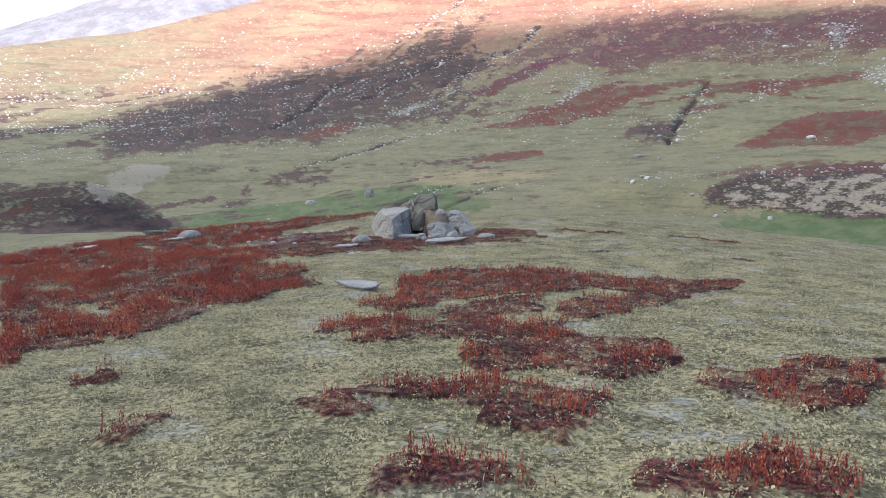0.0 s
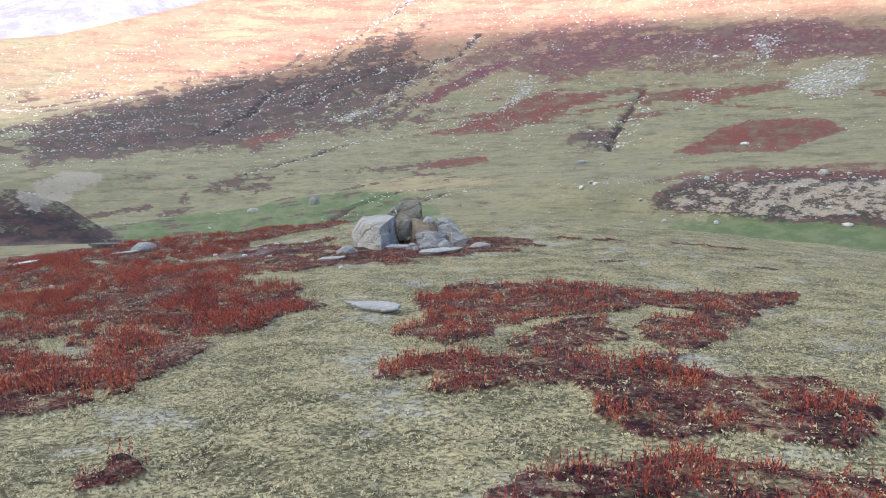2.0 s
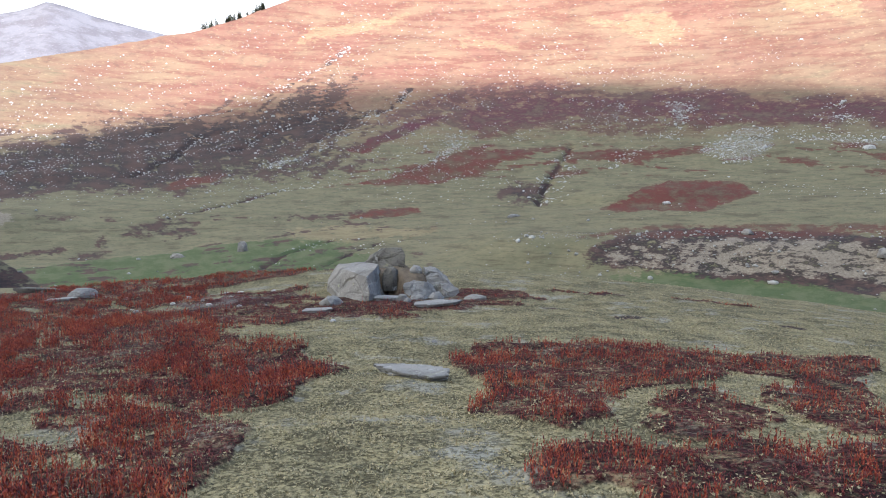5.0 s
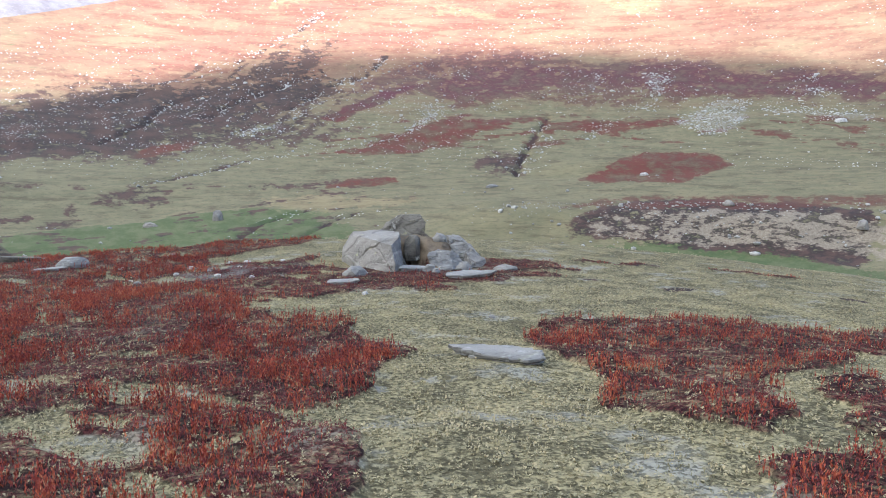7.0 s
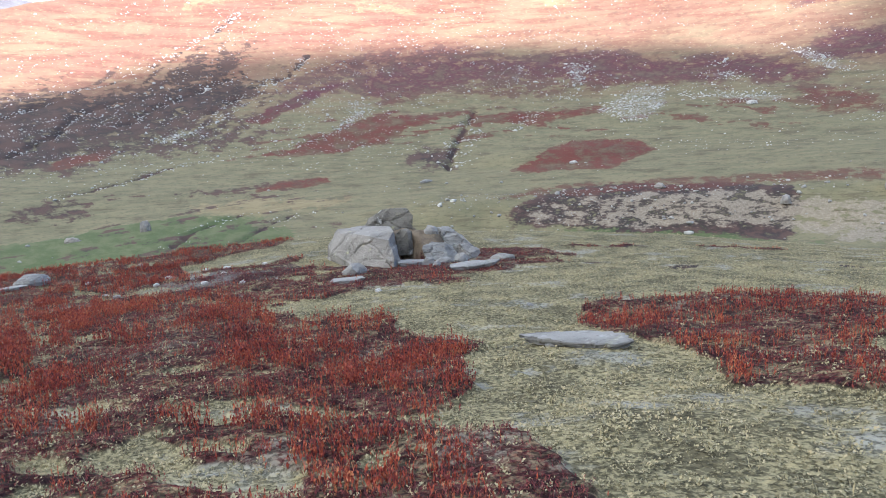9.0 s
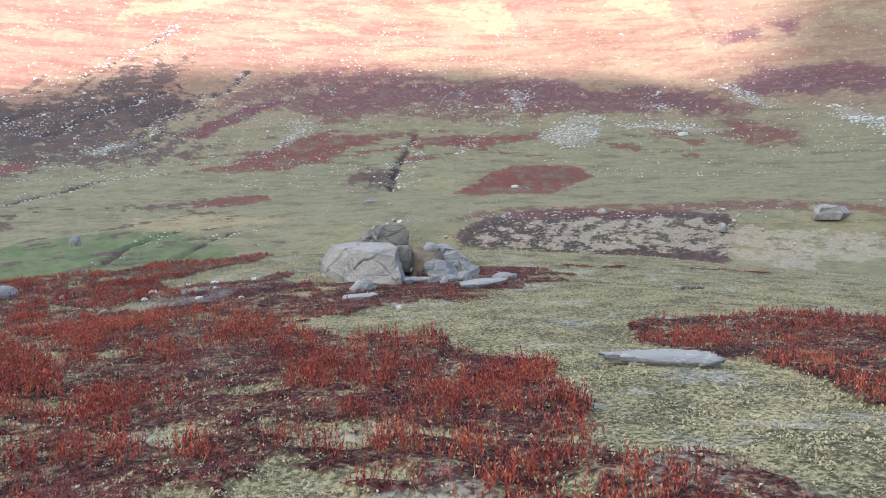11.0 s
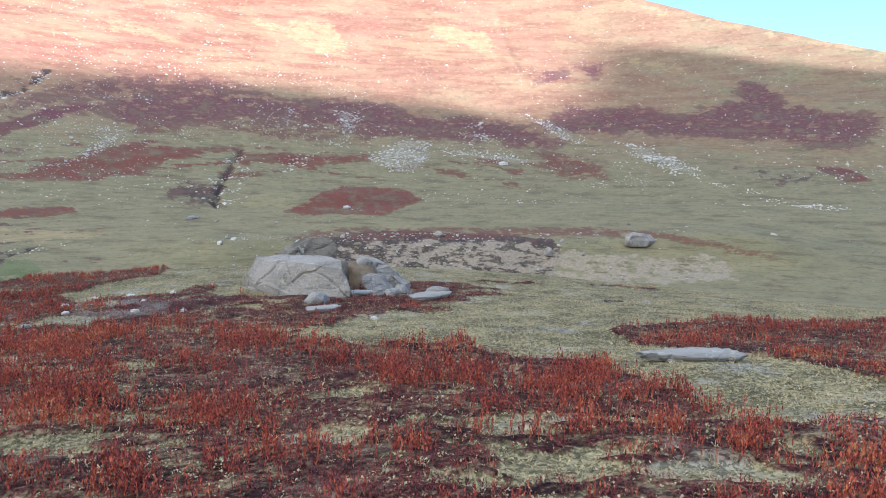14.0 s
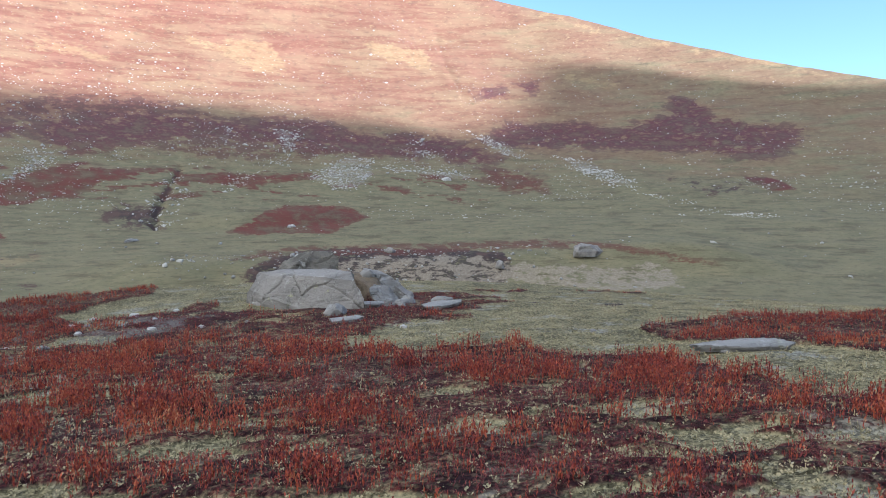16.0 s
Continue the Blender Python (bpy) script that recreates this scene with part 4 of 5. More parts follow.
ground = build_ground()
SCREE = scree_material()
sb, cb = math.sin(radians(SUN_BEARING)), math.cos(radians(SUN_BEARING))
# unseen ridge, added with a crest drawn to place its shadow edge on the slope
CREST_W = [-2600, -1500, -800, -400, -168, -66, 104, 309, 425, 525, 605, 640, 726, 800, 900, 1020, 1114, 1235, 1290, 1500, 1900, 2600]
CREST_H = [330, 360, 380, 440, 555, 653, 703, 698, 671, 622, 608, 552, 572, 606, 672, 745, 742, 655, 607, 560, 500, 420]
ridge("shadow_ridge", "unseen stony ridge added behind the knoll to cast the shadow", SCREE, CREST_W, CREST_H,
      ((-1200 * sb, -1200 * cb), (cb, -sb), (sb, cb)), 1200, 900, 20, 420, 60, 16)
# no haze in the air here: the grey tone of the material stands in for it
ridge("backdrop_mountain", "distant pale grey stony mountain in haze", scree_material(0.56), [-1500, -900, -500, -280, -120, -20, 60, 160, 330, 570, 900, 1400],
      [350, 480, 610, 695, 752, 802, 788, 762, 733, 704, 640, 420],
      ((3300 * math.sin(radians(-17.1)), 3300 * math.cos(radians(-17.1))), (math.cos(radians(17.1)), math.sin(radians(17.1))), (math.sin(radians(-17.1)), math.cos(radians(17.1)))),
      1100, 900, 0, 160, 60, 60)


# ---- stone ----
def rock_material(name, light, dark, lichen=0.45, warm=(0.33, 0.30, 0.25), bloom=0.35, bloom_size=6.0):
    k = Nodes(name)
    at = k.own()
    big, small = k.noise(0.9, 8, 0.6, at), k.noise(9.0, 6, 0.7, at)
    seam = k.noise(2.2, 7, 0.65, at, (1, 1, 5))
    c = k.mix(k.ramp(big, 0.40, 0.60), light, dark)
    c = k.mix(k.math("MULTIPLY", k.ramp(seam, 0.52, 0.75), 0.3), c, warm)
    c = k.mix(k.math("MULTIPLY", k.ramp(small, 0.56, 0.68), 0.55), c, tuple(v * 0.45 for v in dark))
    crack = k.n.new("ShaderNodeTexVoronoi")
    crack.feature = "DISTANCE_TO_EDGE"
    bent = k.n.new("ShaderNodeVectorMath")
    wob = k.n.new("ShaderNodeTexNoise")
    wob.inputs["Scale"].default_value, wob.inputs["Detail"].default_value = 1.5, 6
    k.l.new(at, wob.inputs["Vector"])
    k.l.new(at, bent.inputs[0])
    k.l.new(wob.outputs["Color"], bent.inputs[1])
    k.l.new(bent.outputs[0], crack.inputs["Vector"])
    crack.inputs["Scale"].default_value = 1.1
    line = k.math("MULTIPLY", k.ramp(crack.outputs["Distance"], 0.002, 0.030, 1.0, 0.0), k.ramp(big, 0.42, 0.54))
    c = k.mix(k.math("MULTIPLY", line, 0.4), c, (0.05, 0.047, 0.043))
    spots = k.math("MULTIPLY", k.ramp(k.noise(3.1, 5, 0.6, at), 0.62, 0.70), lichen)
    c = k.mix(spots, c, (0.42, 0.42, 0.20))
    c = k.mix(k.math("MULTIPLY", k.ramp(k.noise(bloom_size, 5, 0.6, at), 0.58, 0.68), bloom), c, (0.46, 0.46, 0.44))
    return k.done(c, 0.9, k.math("ADD", small, k.math("MULTIPLY", seam, 1.5)), 0.9, 0.035, 0.2)


GREY = rock_material("grey_schist", (0.258, 0.242, 0.222), (0.190, 0.178, 0.165))
DARK = rock_material("dark_schist", (0.17, 0.158, 0.138), (0.075, 0.070, 0.062), 0.3, bloom=0.85, bloom_size=1.9)
PALE = rock_material("pale_schist", (0.270, 0.262, 0.248), (0.190, 0.184, 0.175), 0.15)
WHITE = rock_material("white_quartz_stone", (0.50, 0.49, 0.465), (0.36, 0.35, 0.33), 0.1)


def finish(name, bm, mat, label, category="rock", group="", angle=14):
    me = bpy.data.meshes.new(name)
    bm.normal_update()
    bm.to_mesh(me)
    bm.free()
    me.materials.append(mat)
    me.shade_smooth()
    me.set_sharp_from_angle(angle=radians(angle))
    return tagged(new(name, me), label, category, group)


def hull_rock(name, corners, mat, label, cuts=3, rough=0.05, size=0.6, seed=0, group="", sink=0.0):
    """A broken block: the hull of its corners, cut finer, worn and split by joints."""
    c = Vector((sum(p[0] for p in corners) / len(corners), sum(p[1] for p in corners) / len(corners), min(p[2] for p in corners)))
    bm = bmesh.new()
    for p in corners:
        bm.verts.new(Vector(p) - c)
    bmesh.ops.convex_hull(bm, input=bm.verts[:])
    bmesh.ops.triangulate(bm, faces=bm.faces[:])
    for _ in range(cuts):
        long = [e for e in bm.edges if e.calc_length() > size * 0.055]
        if not long:
            break
        bmesh.ops.subdivide_edges(bm, edges=long, cuts=1, use_grid_fill=True)
        bmesh.ops.triangulate(bm, faces=bm.faces[:])
    bm.normal_update()
    off = Vector((seed * 7.3, seed * 3.1, seed * 1.7))
    moves = []
    for v in bm.verts:
        p = v.co / size + off
        q = p + noise.noise_vector(p * 1.6) * 0.22
        ds, cells = noise.voronoi(Vector((q.x * 1.1, q.y * 1.1, q.z * 1.9)))
        d = 0.55 * (noise.cell(cells[0] * 3.7) - 0.5)                      # blocks broken off along joints
        d -= 0.45 * max(0.0, 1 - (ds[1] - ds[0]) / 0.05)                 # open joints
        ds2, cells2 = noise.voronoi(Vector((q.x * 4.2, q.y * 4.2, q.z * 6.5)))
        d += 0.14 * (noise.cell(cells2[0] * 5.1) - 0.5)
        d += 0.34 * noise.fractal(p * 4, 0.9, 2.1, 4)
        moves.append(v.normal * d * rough)
    for v, m in zip(bm.verts, moves):
        v.co += m
    ob = finish(name, bm, mat, label, group=group)
    ob.matrix_world = Matrix.Translation(c - Vector((0, 0, sink)))
    return ob


def slab(name, x, y, rim, thick, mat, label, tilt=(0, 0), turn=0, seed=0, layers=3, lift=0.0, group="", base=None):
    """A split flagstone: stacked sheets with broken edges, each a little different in outline."""
    bm = bmesh.new()
    rng = random.Random(seed)
    n = len(rim)
    z = 0.0
    for k in range(layers):
        h = thick / layers * rng.uniform(0.8, 1.2)
        grow = 1.0 if k == layers - 1 else rng.uniform(0.78, 0.93)
        fine = []
        for i in range(n):
            (ax, ay), (bx, by) = rim[i], rim[(i + 1) % n]
            for f in (0, 0.2, 0.4, 0.6, 0.8):
                w = 0.0 if f == 0 else rng.uniform(-0.032, 0.032)
                fine.append((ax + (bx - ax) * f + w, ay + (by - ay) * f + w))
        low = [bm.verts.new((px * grow * 0.97, py * grow * 0.97, z)) for px, py in fine]
        mid = [bm.verts.new((px * grow + rng.uniform(-0.008, 0.008), py * grow + rng.uniform(-0.008, 0.008), z + h * 0.6)) for px, py in fine]
        top = [bm.verts.new((px * grow * 0.985, py * grow * 0.985, z + h + 0.010 * noise.noise((px * 2, py * 2, seed)))) for px, py in fine]
        for a, b in ((low, mid), (mid, top)):
            for i in range(len(a)):
                bm.faces.new((a[i], a[(i + 1) % len(a)], b[(i + 1) % len(a)], b[i]))
        f = bm.faces.new(top)
        bm.faces.new(low[::-1])
        z += h * 0.93
    bmesh.ops.triangulate(bm, faces=[f for f in bm.faces if len(f.verts) > 4])
    ob = finish(name, bm, mat, label, group=group, angle=20)
    g = float(height(x, y)) if base is None else base
    ob.matrix_world = pose(x, y, g + lift, tilt[0], tilt[1], turn)
    return ob


def stone(name, x, y, a, b, h, mat, label, turn=0, seed=0, group="", sink=0.25):
    """A loose stone lying in the turf."""
    rng = random.Random(seed + 100)
    z = float(height(x, y)) - sink * h
    corners = []
    c, s = math.cos(radians(turn)), math.sin(radians(turn))
    for zz, k in ((0, 0.95), (0.45, 1.0), (0.85, 0.75), (1.0, 0.45)):
        for i in range(7):
            t = 2 * math.pi * (i + rng.uniform(-0.3, 0.3)) / 7
            q = k * rng.uniform(0.8, 1.1)
            u, v = a * q * math.cos(t), b * q * math.sin(t)
            corners.append((x + u * c - v * s, y + u * s + v * c, z + h * zz * rng.uniform(0.9, 1.05)))
    return hull_rock(name, corners, mat, label, 1, min(a, b, h) * 0.14, max(a, b), seed, group)


# the outcrop
hull_rock("boulder", [(-2.55, 26.6, -2.6), (-2.45, 27.4, -2.6), (-1.9, 23.6, -2.5), (-1.5, 22.85, -2.5), (-1.0, 23.6, -2.5), (-0.4, 26, -2.5), (-0.9, 28, -2.5),
                      (-2.52, 26.7, -2.0), (-2.36, 27.2, -1.6), (-2.5, 26.0, -1.62), (-2.2, 24.5, -1.9), (-1.72, 23.1, -1.75), (-1.45, 22.95, -1.55), (-1.15, 23.4, -1.7),
                      (-2.45, 26.9, -1.5), (-2.1, 26.95, -1.03), (-2.2, 26.1, -1.1), (-1.95, 24.7, -1.04), (-1.5, 23.25, -1.08), (-1.2, 23.8, -0.93), (-0.9, 25.3, -0.90), (-1.15, 27.2, -0.97)],
          GREY, "large grey schist boulder with cracks and yellow lichen", 7, 0.055, 1.5, 3)
hull_rock("boulder", [(-1.2, 26.9, -1.6), (-0.6, 26.2, -1.7), (0.05, 26.1, -1.7), (0.3, 27.4, -1.7), (-1.3, 28.0, -1.6), (-1.15, 26.9, -0.95), (-0.75, 26.6, -0.72), (-0.1, 26.15, -1.05),
                      (0.14, 26.15, -0.66), (0.2, 27.0, -0.6), (-0.95, 27.6, -0.8), (-0.5, 26.6, -0.45), (-0.3, 26.7, -0.5), (0.02, 26.35, -0.47), (0.08, 26.8, -0.47), (-0.55, 27.3, -0.5)],
          DARK, "dark weathered boulder with white streaks perched on the outcrop", 6, 0.05, 1.1, 5)
hull_rock("boulder", [(0.45, 24.6, -2.2), (1.5, 24.4, -2.2), (1.7, 25.4, -2.2), (0.5, 26.2, -2.2), (0.55, 24.75, -1.28), (1.0, 24.7, -1.2), (1.48, 24.65, -1.58), (1.3, 25.4, -1.25), (1.0, 25.4, -1.0), (0.68, 25.8, -1.04), (0.62, 25.1, -1.05)],
          PALE, "pale grey split boulder with tilted layers", 6, 0.07, 0.7, 8)
hull_rock("boulder", [(-0.3, 23.9, -2.2), (0.45, 23.8, -2.2), (1.1, 24.5, -2.2), (0.3, 24.9, -2.2), (-0.24, 24.25, -1.46), (-0.2, 24.0, -1.8), (0.34, 24.02, -1.76), (0.42, 24.25, -1.36), (0.1, 24.5, -1.33), (0.75, 24.5, -1.5), (0.9, 24.3, -1.8)],
          PALE, "pale leaning slab of rock beside the burrow", 5, 0.05, 0.6, 11)
hull_rock("boulder", [(1.0, 24.0, -2.2), (1.75, 24.4, -2.2), (1.6, 24.9, -2.2), (0.9, 24.6, -2.2), (1.05, 24.1, -1.75), (1.62, 24.5, -1.68), (1.4, 24.8, -1.5), (1.0, 24.6, -1.45)],
          GREY, "grey broken block against the split boulder", 5, 0.06, 0.6, 14)
slab("flat_stone", -0.92, 23.3, [(-0.42, -0.18), (0.0, -0.26), (0.42, -0.14), (0.45, 0.1), (0.1, 0.24), (-0.35, 0.16)], 0.11, PALE,
     "pale flat stone in front of the boulder", (5, 3), 5, 2, 2, -0.01, "flat stones by the outcrop")
slab("flat_stone", 0.3, 22.0, [(-0.62, -0.15), (-0.1, -0.3), (0.6, -0.2), (0.85, 0.02), (0.2, 0.28), (-0.5, 0.2)], 0.13, PALE,
     "grey-blue flat stone lying before the outcrop", (5, -2), 2, 4, 3, -0.02, "flat stones by the outcrop")
slab("flat_stone", -3.0, 21.6, [(-0.4, -0.15), (0.1, -0.24), (0.42, -0.1), (0.36, 0.18), (-0.3, 0.2)], 0.09, PALE,
     "low pale flat stone in dark red heath", (4, -3), -10, 6, 2, 0.0, "flat stones by the outcrop")
stone("stone", -2.55, 22.6, 0.36, 0.28, 0.36, PALE, "pale angular stone leaning on the boulder", 20, 3, "stones by the outcrop")
stone("stone", -0.45, 23.15, 0.2, 0.10, 0.26, PALE, "small upright pale stone beside the burrow", 0, 4, "stones by the outcrop")
stone("stone", -0.35, 22.75, 0.14, 0.12, 0.18, PALE, "small pale stone between the flat stones", 40, 5, "stones by the outcrop")
stone("stone", 0.05, 23.2, 0.3, 0.22, 0.2, PALE, "grey stone at the foot of the split boulder", 10, 6, "stones by the outcrop")
stone("stone", 1.95, 23.6, 0.42, 0.26, 0.26, PALE, "grey slanting stone at the foot of the split boulder", -25, 7, "stones by the outcrop")
stone("stone", -0.72, 24.3, 0.24, 0.22, 0.5, DARK, "dark stone wedged in the gap of the outcrop", 15, 9, "stones by the outcrop", 0.0)
stone("stone", -0.98, 24.6, 0.22, 0.22, 0.5, DARK, "dark broken stone at the mouth of the burrow", 60, 31, "stones by the outcrop", 0.1)
stone("stone", -0.55, 24.9, 0.34, 0.3, 0.75, DARK, "dark broken stone inside the gap of the outcrop", 110, 33, "stones by the outcrop", 0.1)
stone("stone", 0.3, 25.0, 0.22, 0.25, 0.3, PALE, "pale broken stone on the earth saddle", 35, 34, "stones by the outcrop", 0.2)
stone("stone", 0.75, 23.75, 0.34, 0.26, 0.34, PALE, "pale tilted stone leaning on the split boulder", 70, 35, "stones by the outcrop", 0.2)

# the flagstone on the turf
slab("flagstone", -1.76, 13.40, [(-0.80, 0.06), (-0.60, -0.05), (-0.3, -0.16), (0.15, -0.24), (0.54, -0.27), (0.72, -0.10), (0.56, 0.18), (0.1, 0.25), (-0.45, 0.17)], 0.12, PALE,
     "pale grey layered flagstone lying on olive turf", (5, -3), -44, 1, 3, 0.0)

# far slabs on the west side of the knoll
stone("flagstone", -10.9, 29.2, 0.58, 0.36, 0.40, PALE, "pale broken slab in red heath beside scattered stones", 12, 41)
slab("flagstone", -11.4, 28.6, [(-0.55, -0.15), (0.1, -0.2), (0.5, -0.05), (0.3, 0.2), (-0.4, 0.18)], 0.1, PALE,
     "low pale flagstone sunk in red heath", (3, -3), 5, 17, 2, -0.01)
slab("flagstone", -13.4, 32.8, [(-0.95, -0.3), (0.35, -0.42), (1.0, 0.0), (0.6, 0.35), (-0.6, 0.35)], 0.2, DARK,
     "long dark grey flagstone at the edge of the knoll", (-4, 3), 5, 13, 2, -0.03)
slab("flagstone", -15.6, 29.6, [(-0.5, -0.15), (0.1, -0.2), (0.5, -0.05), (0.3, 0.2), (-0.4, 0.18)], 0.1, WHITE,
     "small white flagstone in dark heath", (3, -6), 25, 18, 2, 0.0)
for i, (x, y, a) in enumerate([(-8.2, 24.7, 0.17), (-7.05, 26.9, 0.19), (-7.3, 25.5, 0.14), (-6.4, 25.4, 0.13), (-6.1, 24.5, 0.16), (-5.57, 25.7, 0.12), (-7.7, 27.6, 0.13),
                               (-10.9, 21.0, 0.16), (-10.1, 26.1, 0.18), (-6.9, 26.2, 0.12), (-8.6, 25.9, 0.11), (-5.2, 24.0, 0.13), (-4.4, 23.4, 0.12), (-9.3, 28.4, 0.15),
                               (-6.0, 28.6, 0.14), (-0.77, 16.68, 0.11), (-2.66, 20.05, 0.15), (-4.3, 27.4, 0.16), (-8.0, 30.5, 0.15), (-5.4, 27.4, 0.2)]):
    stone("stone", x, y, a * 0.78, a * 0.6, a * 0.62, WHITE if i % 3 else PALE, "small whitish stone lying in red heath and turf", i * 37, 20 + i, "small stones on the knoll")


# ---- plants ----
def leaf_material(name, stops, spread_scale=0.9, gloss=0.6):
    """Leaves: each leaf takes its own tone, whole tufts drift together."""
    k = Nodes(name)
    ramp = k.n.new("ShaderNodeValToRGB")
    while len(ramp.color_ramp.elements) < len(stops):
        ramp.color_ramp.elements.new(0.5)
    for e, (p, c) in zip(ramp.color_ramp.elements, stops):
        e.position, e.color = p, (*c, 1)
    drift = k.math("MULTIPLY", k.math("SUBTRACT", k.math("ADD", k.math("MULTIPLY", k.noise(spread_scale, 4, 0.6), 0.6), k.math("MULTIPLY", k.noise(spread_scale * 0.3, 4, 0.6), 0.4)), 0.5), 1.4)
    drift = k.math("ADD", drift, k.math("MULTIPLY", k.math("SUBTRACT", k.noise(13.0, 4, 0.65), 0.5), 1.2))
    own = k.math("MULTIPLY", k.math("SUBTRACT", k.island(), 0.5), 0.55)
    k.put(ramp.inputs[0], k.math("ADD", k.math("ADD", drift, own), 0.5))
    k.put(k.shader.inputs["Subsurface Weight"], 0.0)
    return k.done(ramp.outputs[0], gloss, spec=0.3)


TURF_LEAF = leaf_material("olive_leaf", [(0.0, (0.130, 0.120, 0.072)), (0.25, (0.255, 0.232, 0.134)), (0.5, (0.355, 0.305, 0.174)), (0.75, (0.410, 0.336, 0.188)), (1.0, (0.31, 0.312, 0.25))], 1.1)
RED_LEAF = leaf_material("red_leaf", [(0.0, (0.045, 0.016, 0.022)), (0.22, (0.125, 0.025, 0.028)), (0.45, (0.290, 0.050, 0.034)), (0.75, (0.43, 0.105, 0.048)), (1.0, (0.50, 0.25, 0.12))], 1.1)


def leaf_mesh(name, base, way, length, width, mat, label, category):
    """Many small pointed leaves: base places, unit directions, lengths and widths."""
    n = len(base)
    side = np.cross(way, np.array([0, 0, 1.0]) + 0.01)
    side /= np.linalg.norm(side, axis=1, keepdims=True) + 1e-9
    up = np.cross(side, way)
    L, W = length[:, None], width[:, None]
    mid = base + way * L * 0.55 + up * L * 0.06
    pts = np.stack([base, mid + side * W * 0.5, base + way * L, mid - side * W * 0.5], 1).reshape(-1, 3)
    quads = np.arange(4 * n).reshape(-1, 4)
    me = bpy.data.meshes.new(name)
    fill(me, pts, [quads])
    me.materials.append(mat)
    return tagged(new(name, me), label, category, kind="stuff")


RNG = np.random.RandomState(11)


def wedge(x, y, ox, oy, lo, hi):
    b = np.degrees(np.arctan2(x - ox, y - oy))
    return (b > lo) & (b < hi)


def in_plan(x, y):
    """The side of the walk that faces the outcrop."""
    return wedge(x, y, 0, -1.5, -35, 38) | wedge(x, y, -5, 5, -22, 50) | wedge(x, y, -12.1, 9.2, 8, 82)


def scatter(density, lo, hi, most, across, share):
    """Random places between lo and hi metres across the walk, thinned by distance (share over across), then by density(x, y)."""
    n = int(most * (hi - lo) * 50)
    a, s = RNG.uniform(-15, 35, n), RNG.uniform(lo, hi, n)
    keep = RNG.rand(n) < np.interp(s, across, share)
    a, s = a[keep], s[keep]
    x, y = -NY * a + NX * (s - 1.12), NX * a + NY * (s - 1.12)
    keep = in_plan(x, y) & ~under_rock(x, y)
    x, y, s = x[keep], y[keep], s[keep]
    keep = RNG.rand(len(x)) < density(x, y)
    return x[keep], y[keep], s[keep]


def under_rock(x, y):
    return (bump(-1.4, 25.2, 3.2, 1.6, 80, x, y) > 0.25) | (bump(0.1, 25.2, 1.9, 2.1, 0, x, y) > 0.1) | (bump(-1.76, 13.40, 0.82, 0.26, -44, x, y) > 0)


def cushions(x, y):
    """Small cushions of the turf: 1 on their tops, 0 in the gaps."""
    return ease(0.36, 0.64, 0.6 * fnoise(x / 0.085, y / 0.085, 1, 2) + 0.4 * fnoise(x / 0.24 + 3, y / 0.24, 3, 2))


def plant_turf():
    def density(x, y):
        return (1 - 0.93 * balding(x, y)) * (0.30 + 0.70 * cushions(x, y)) * (1 - 0.7 * near_red(x, y))
    x, y, s = scatter(density, -1.5, 30, 960, [2, 5, 9, 14, 20, 30], [1, 0.72, 0.36, 0.19, 0.08, 0.03])
    top = cushions(x, y)
    z = height(x, y) + 0.045 * top * np.interp(s, [6, 14], [1, 0.6])
    k = 4
    n = len(x)
    big = np.interp(s, [2, 8, 24], [0.75, 1.0, 1.3]) * RNG.uniform(0.6, 1.35, n) * (0.75 + 0.4 * top)
    az = RNG.rand(n, k) * 2 * np.pi
    el = np.radians(RNG.uniform(12, 60, (n, k)))
    way = np.stack([np.cos(az) * np.cos(el), np.sin(az) * np.cos(el), np.sin(el)], -1)
    base = np.stack([x, y, z - 0.008], -1)[:, None, :] + way * np.array([1, 1, 0.4]) * (0.014 * big)[:, None, None] * RNG.rand(n, k, 1)
    base[..., 2] -= RNG.rand(n, k) * 0.03 * top[:, None]
    length = 0.021 * big[:, None] * RNG.uniform(0.6, 1.3, (n, k))
    width = length * RNG.uniform(0.55, 0.9, (n, k))
    # here and there a thin grass blade
    blade = RNG.rand(n) < 0.22
    el[:, 0] = np.where(blade, np.radians(RNG.uniform(55, 88, n)), el[:, 0])
    way[:, 0] = np.stack([np.cos(az[:, 0]) * np.cos(el[:, 0]), np.sin(az[:, 0]) * np.cos(el[:, 0]), np.sin(el[:, 0])], -1)
    length[:, 0] *= np.where(blade, RNG.uniform(1.5, 3.0, n), 1)
    width[:, 0] = np.where(blade, length[:, 0] * 0.12, width[:, 0])
    leaf_mesh("turf_plants", base.reshape(-1, 3), way.reshape(-1, 3), length.ravel(), width.ravel(), TURF_LEAF,
              "low mat of small olive and yellowing leaves", "ground cover")
    return n


WINE_LEAF = leaf_material("burgundy_leaf", [(0.0, (0.038, 0.012, 0.016)), (0.35, (0.100, 0.023, 0.027)), (0.65, (0.215, 0.042, 0.040)), (1.0, (0.32, 0.11, 0.075))], 1.6)


def tone_of(x, y):
    """0: low burgundy growth, 1: tall bright spikes."""
    along, across = y * NX - x * NY, x * NX + y * NY
    return ease(0.36, 0.54, fnoise(along / 1.0 + 9, across / 0.5, 0, 3))


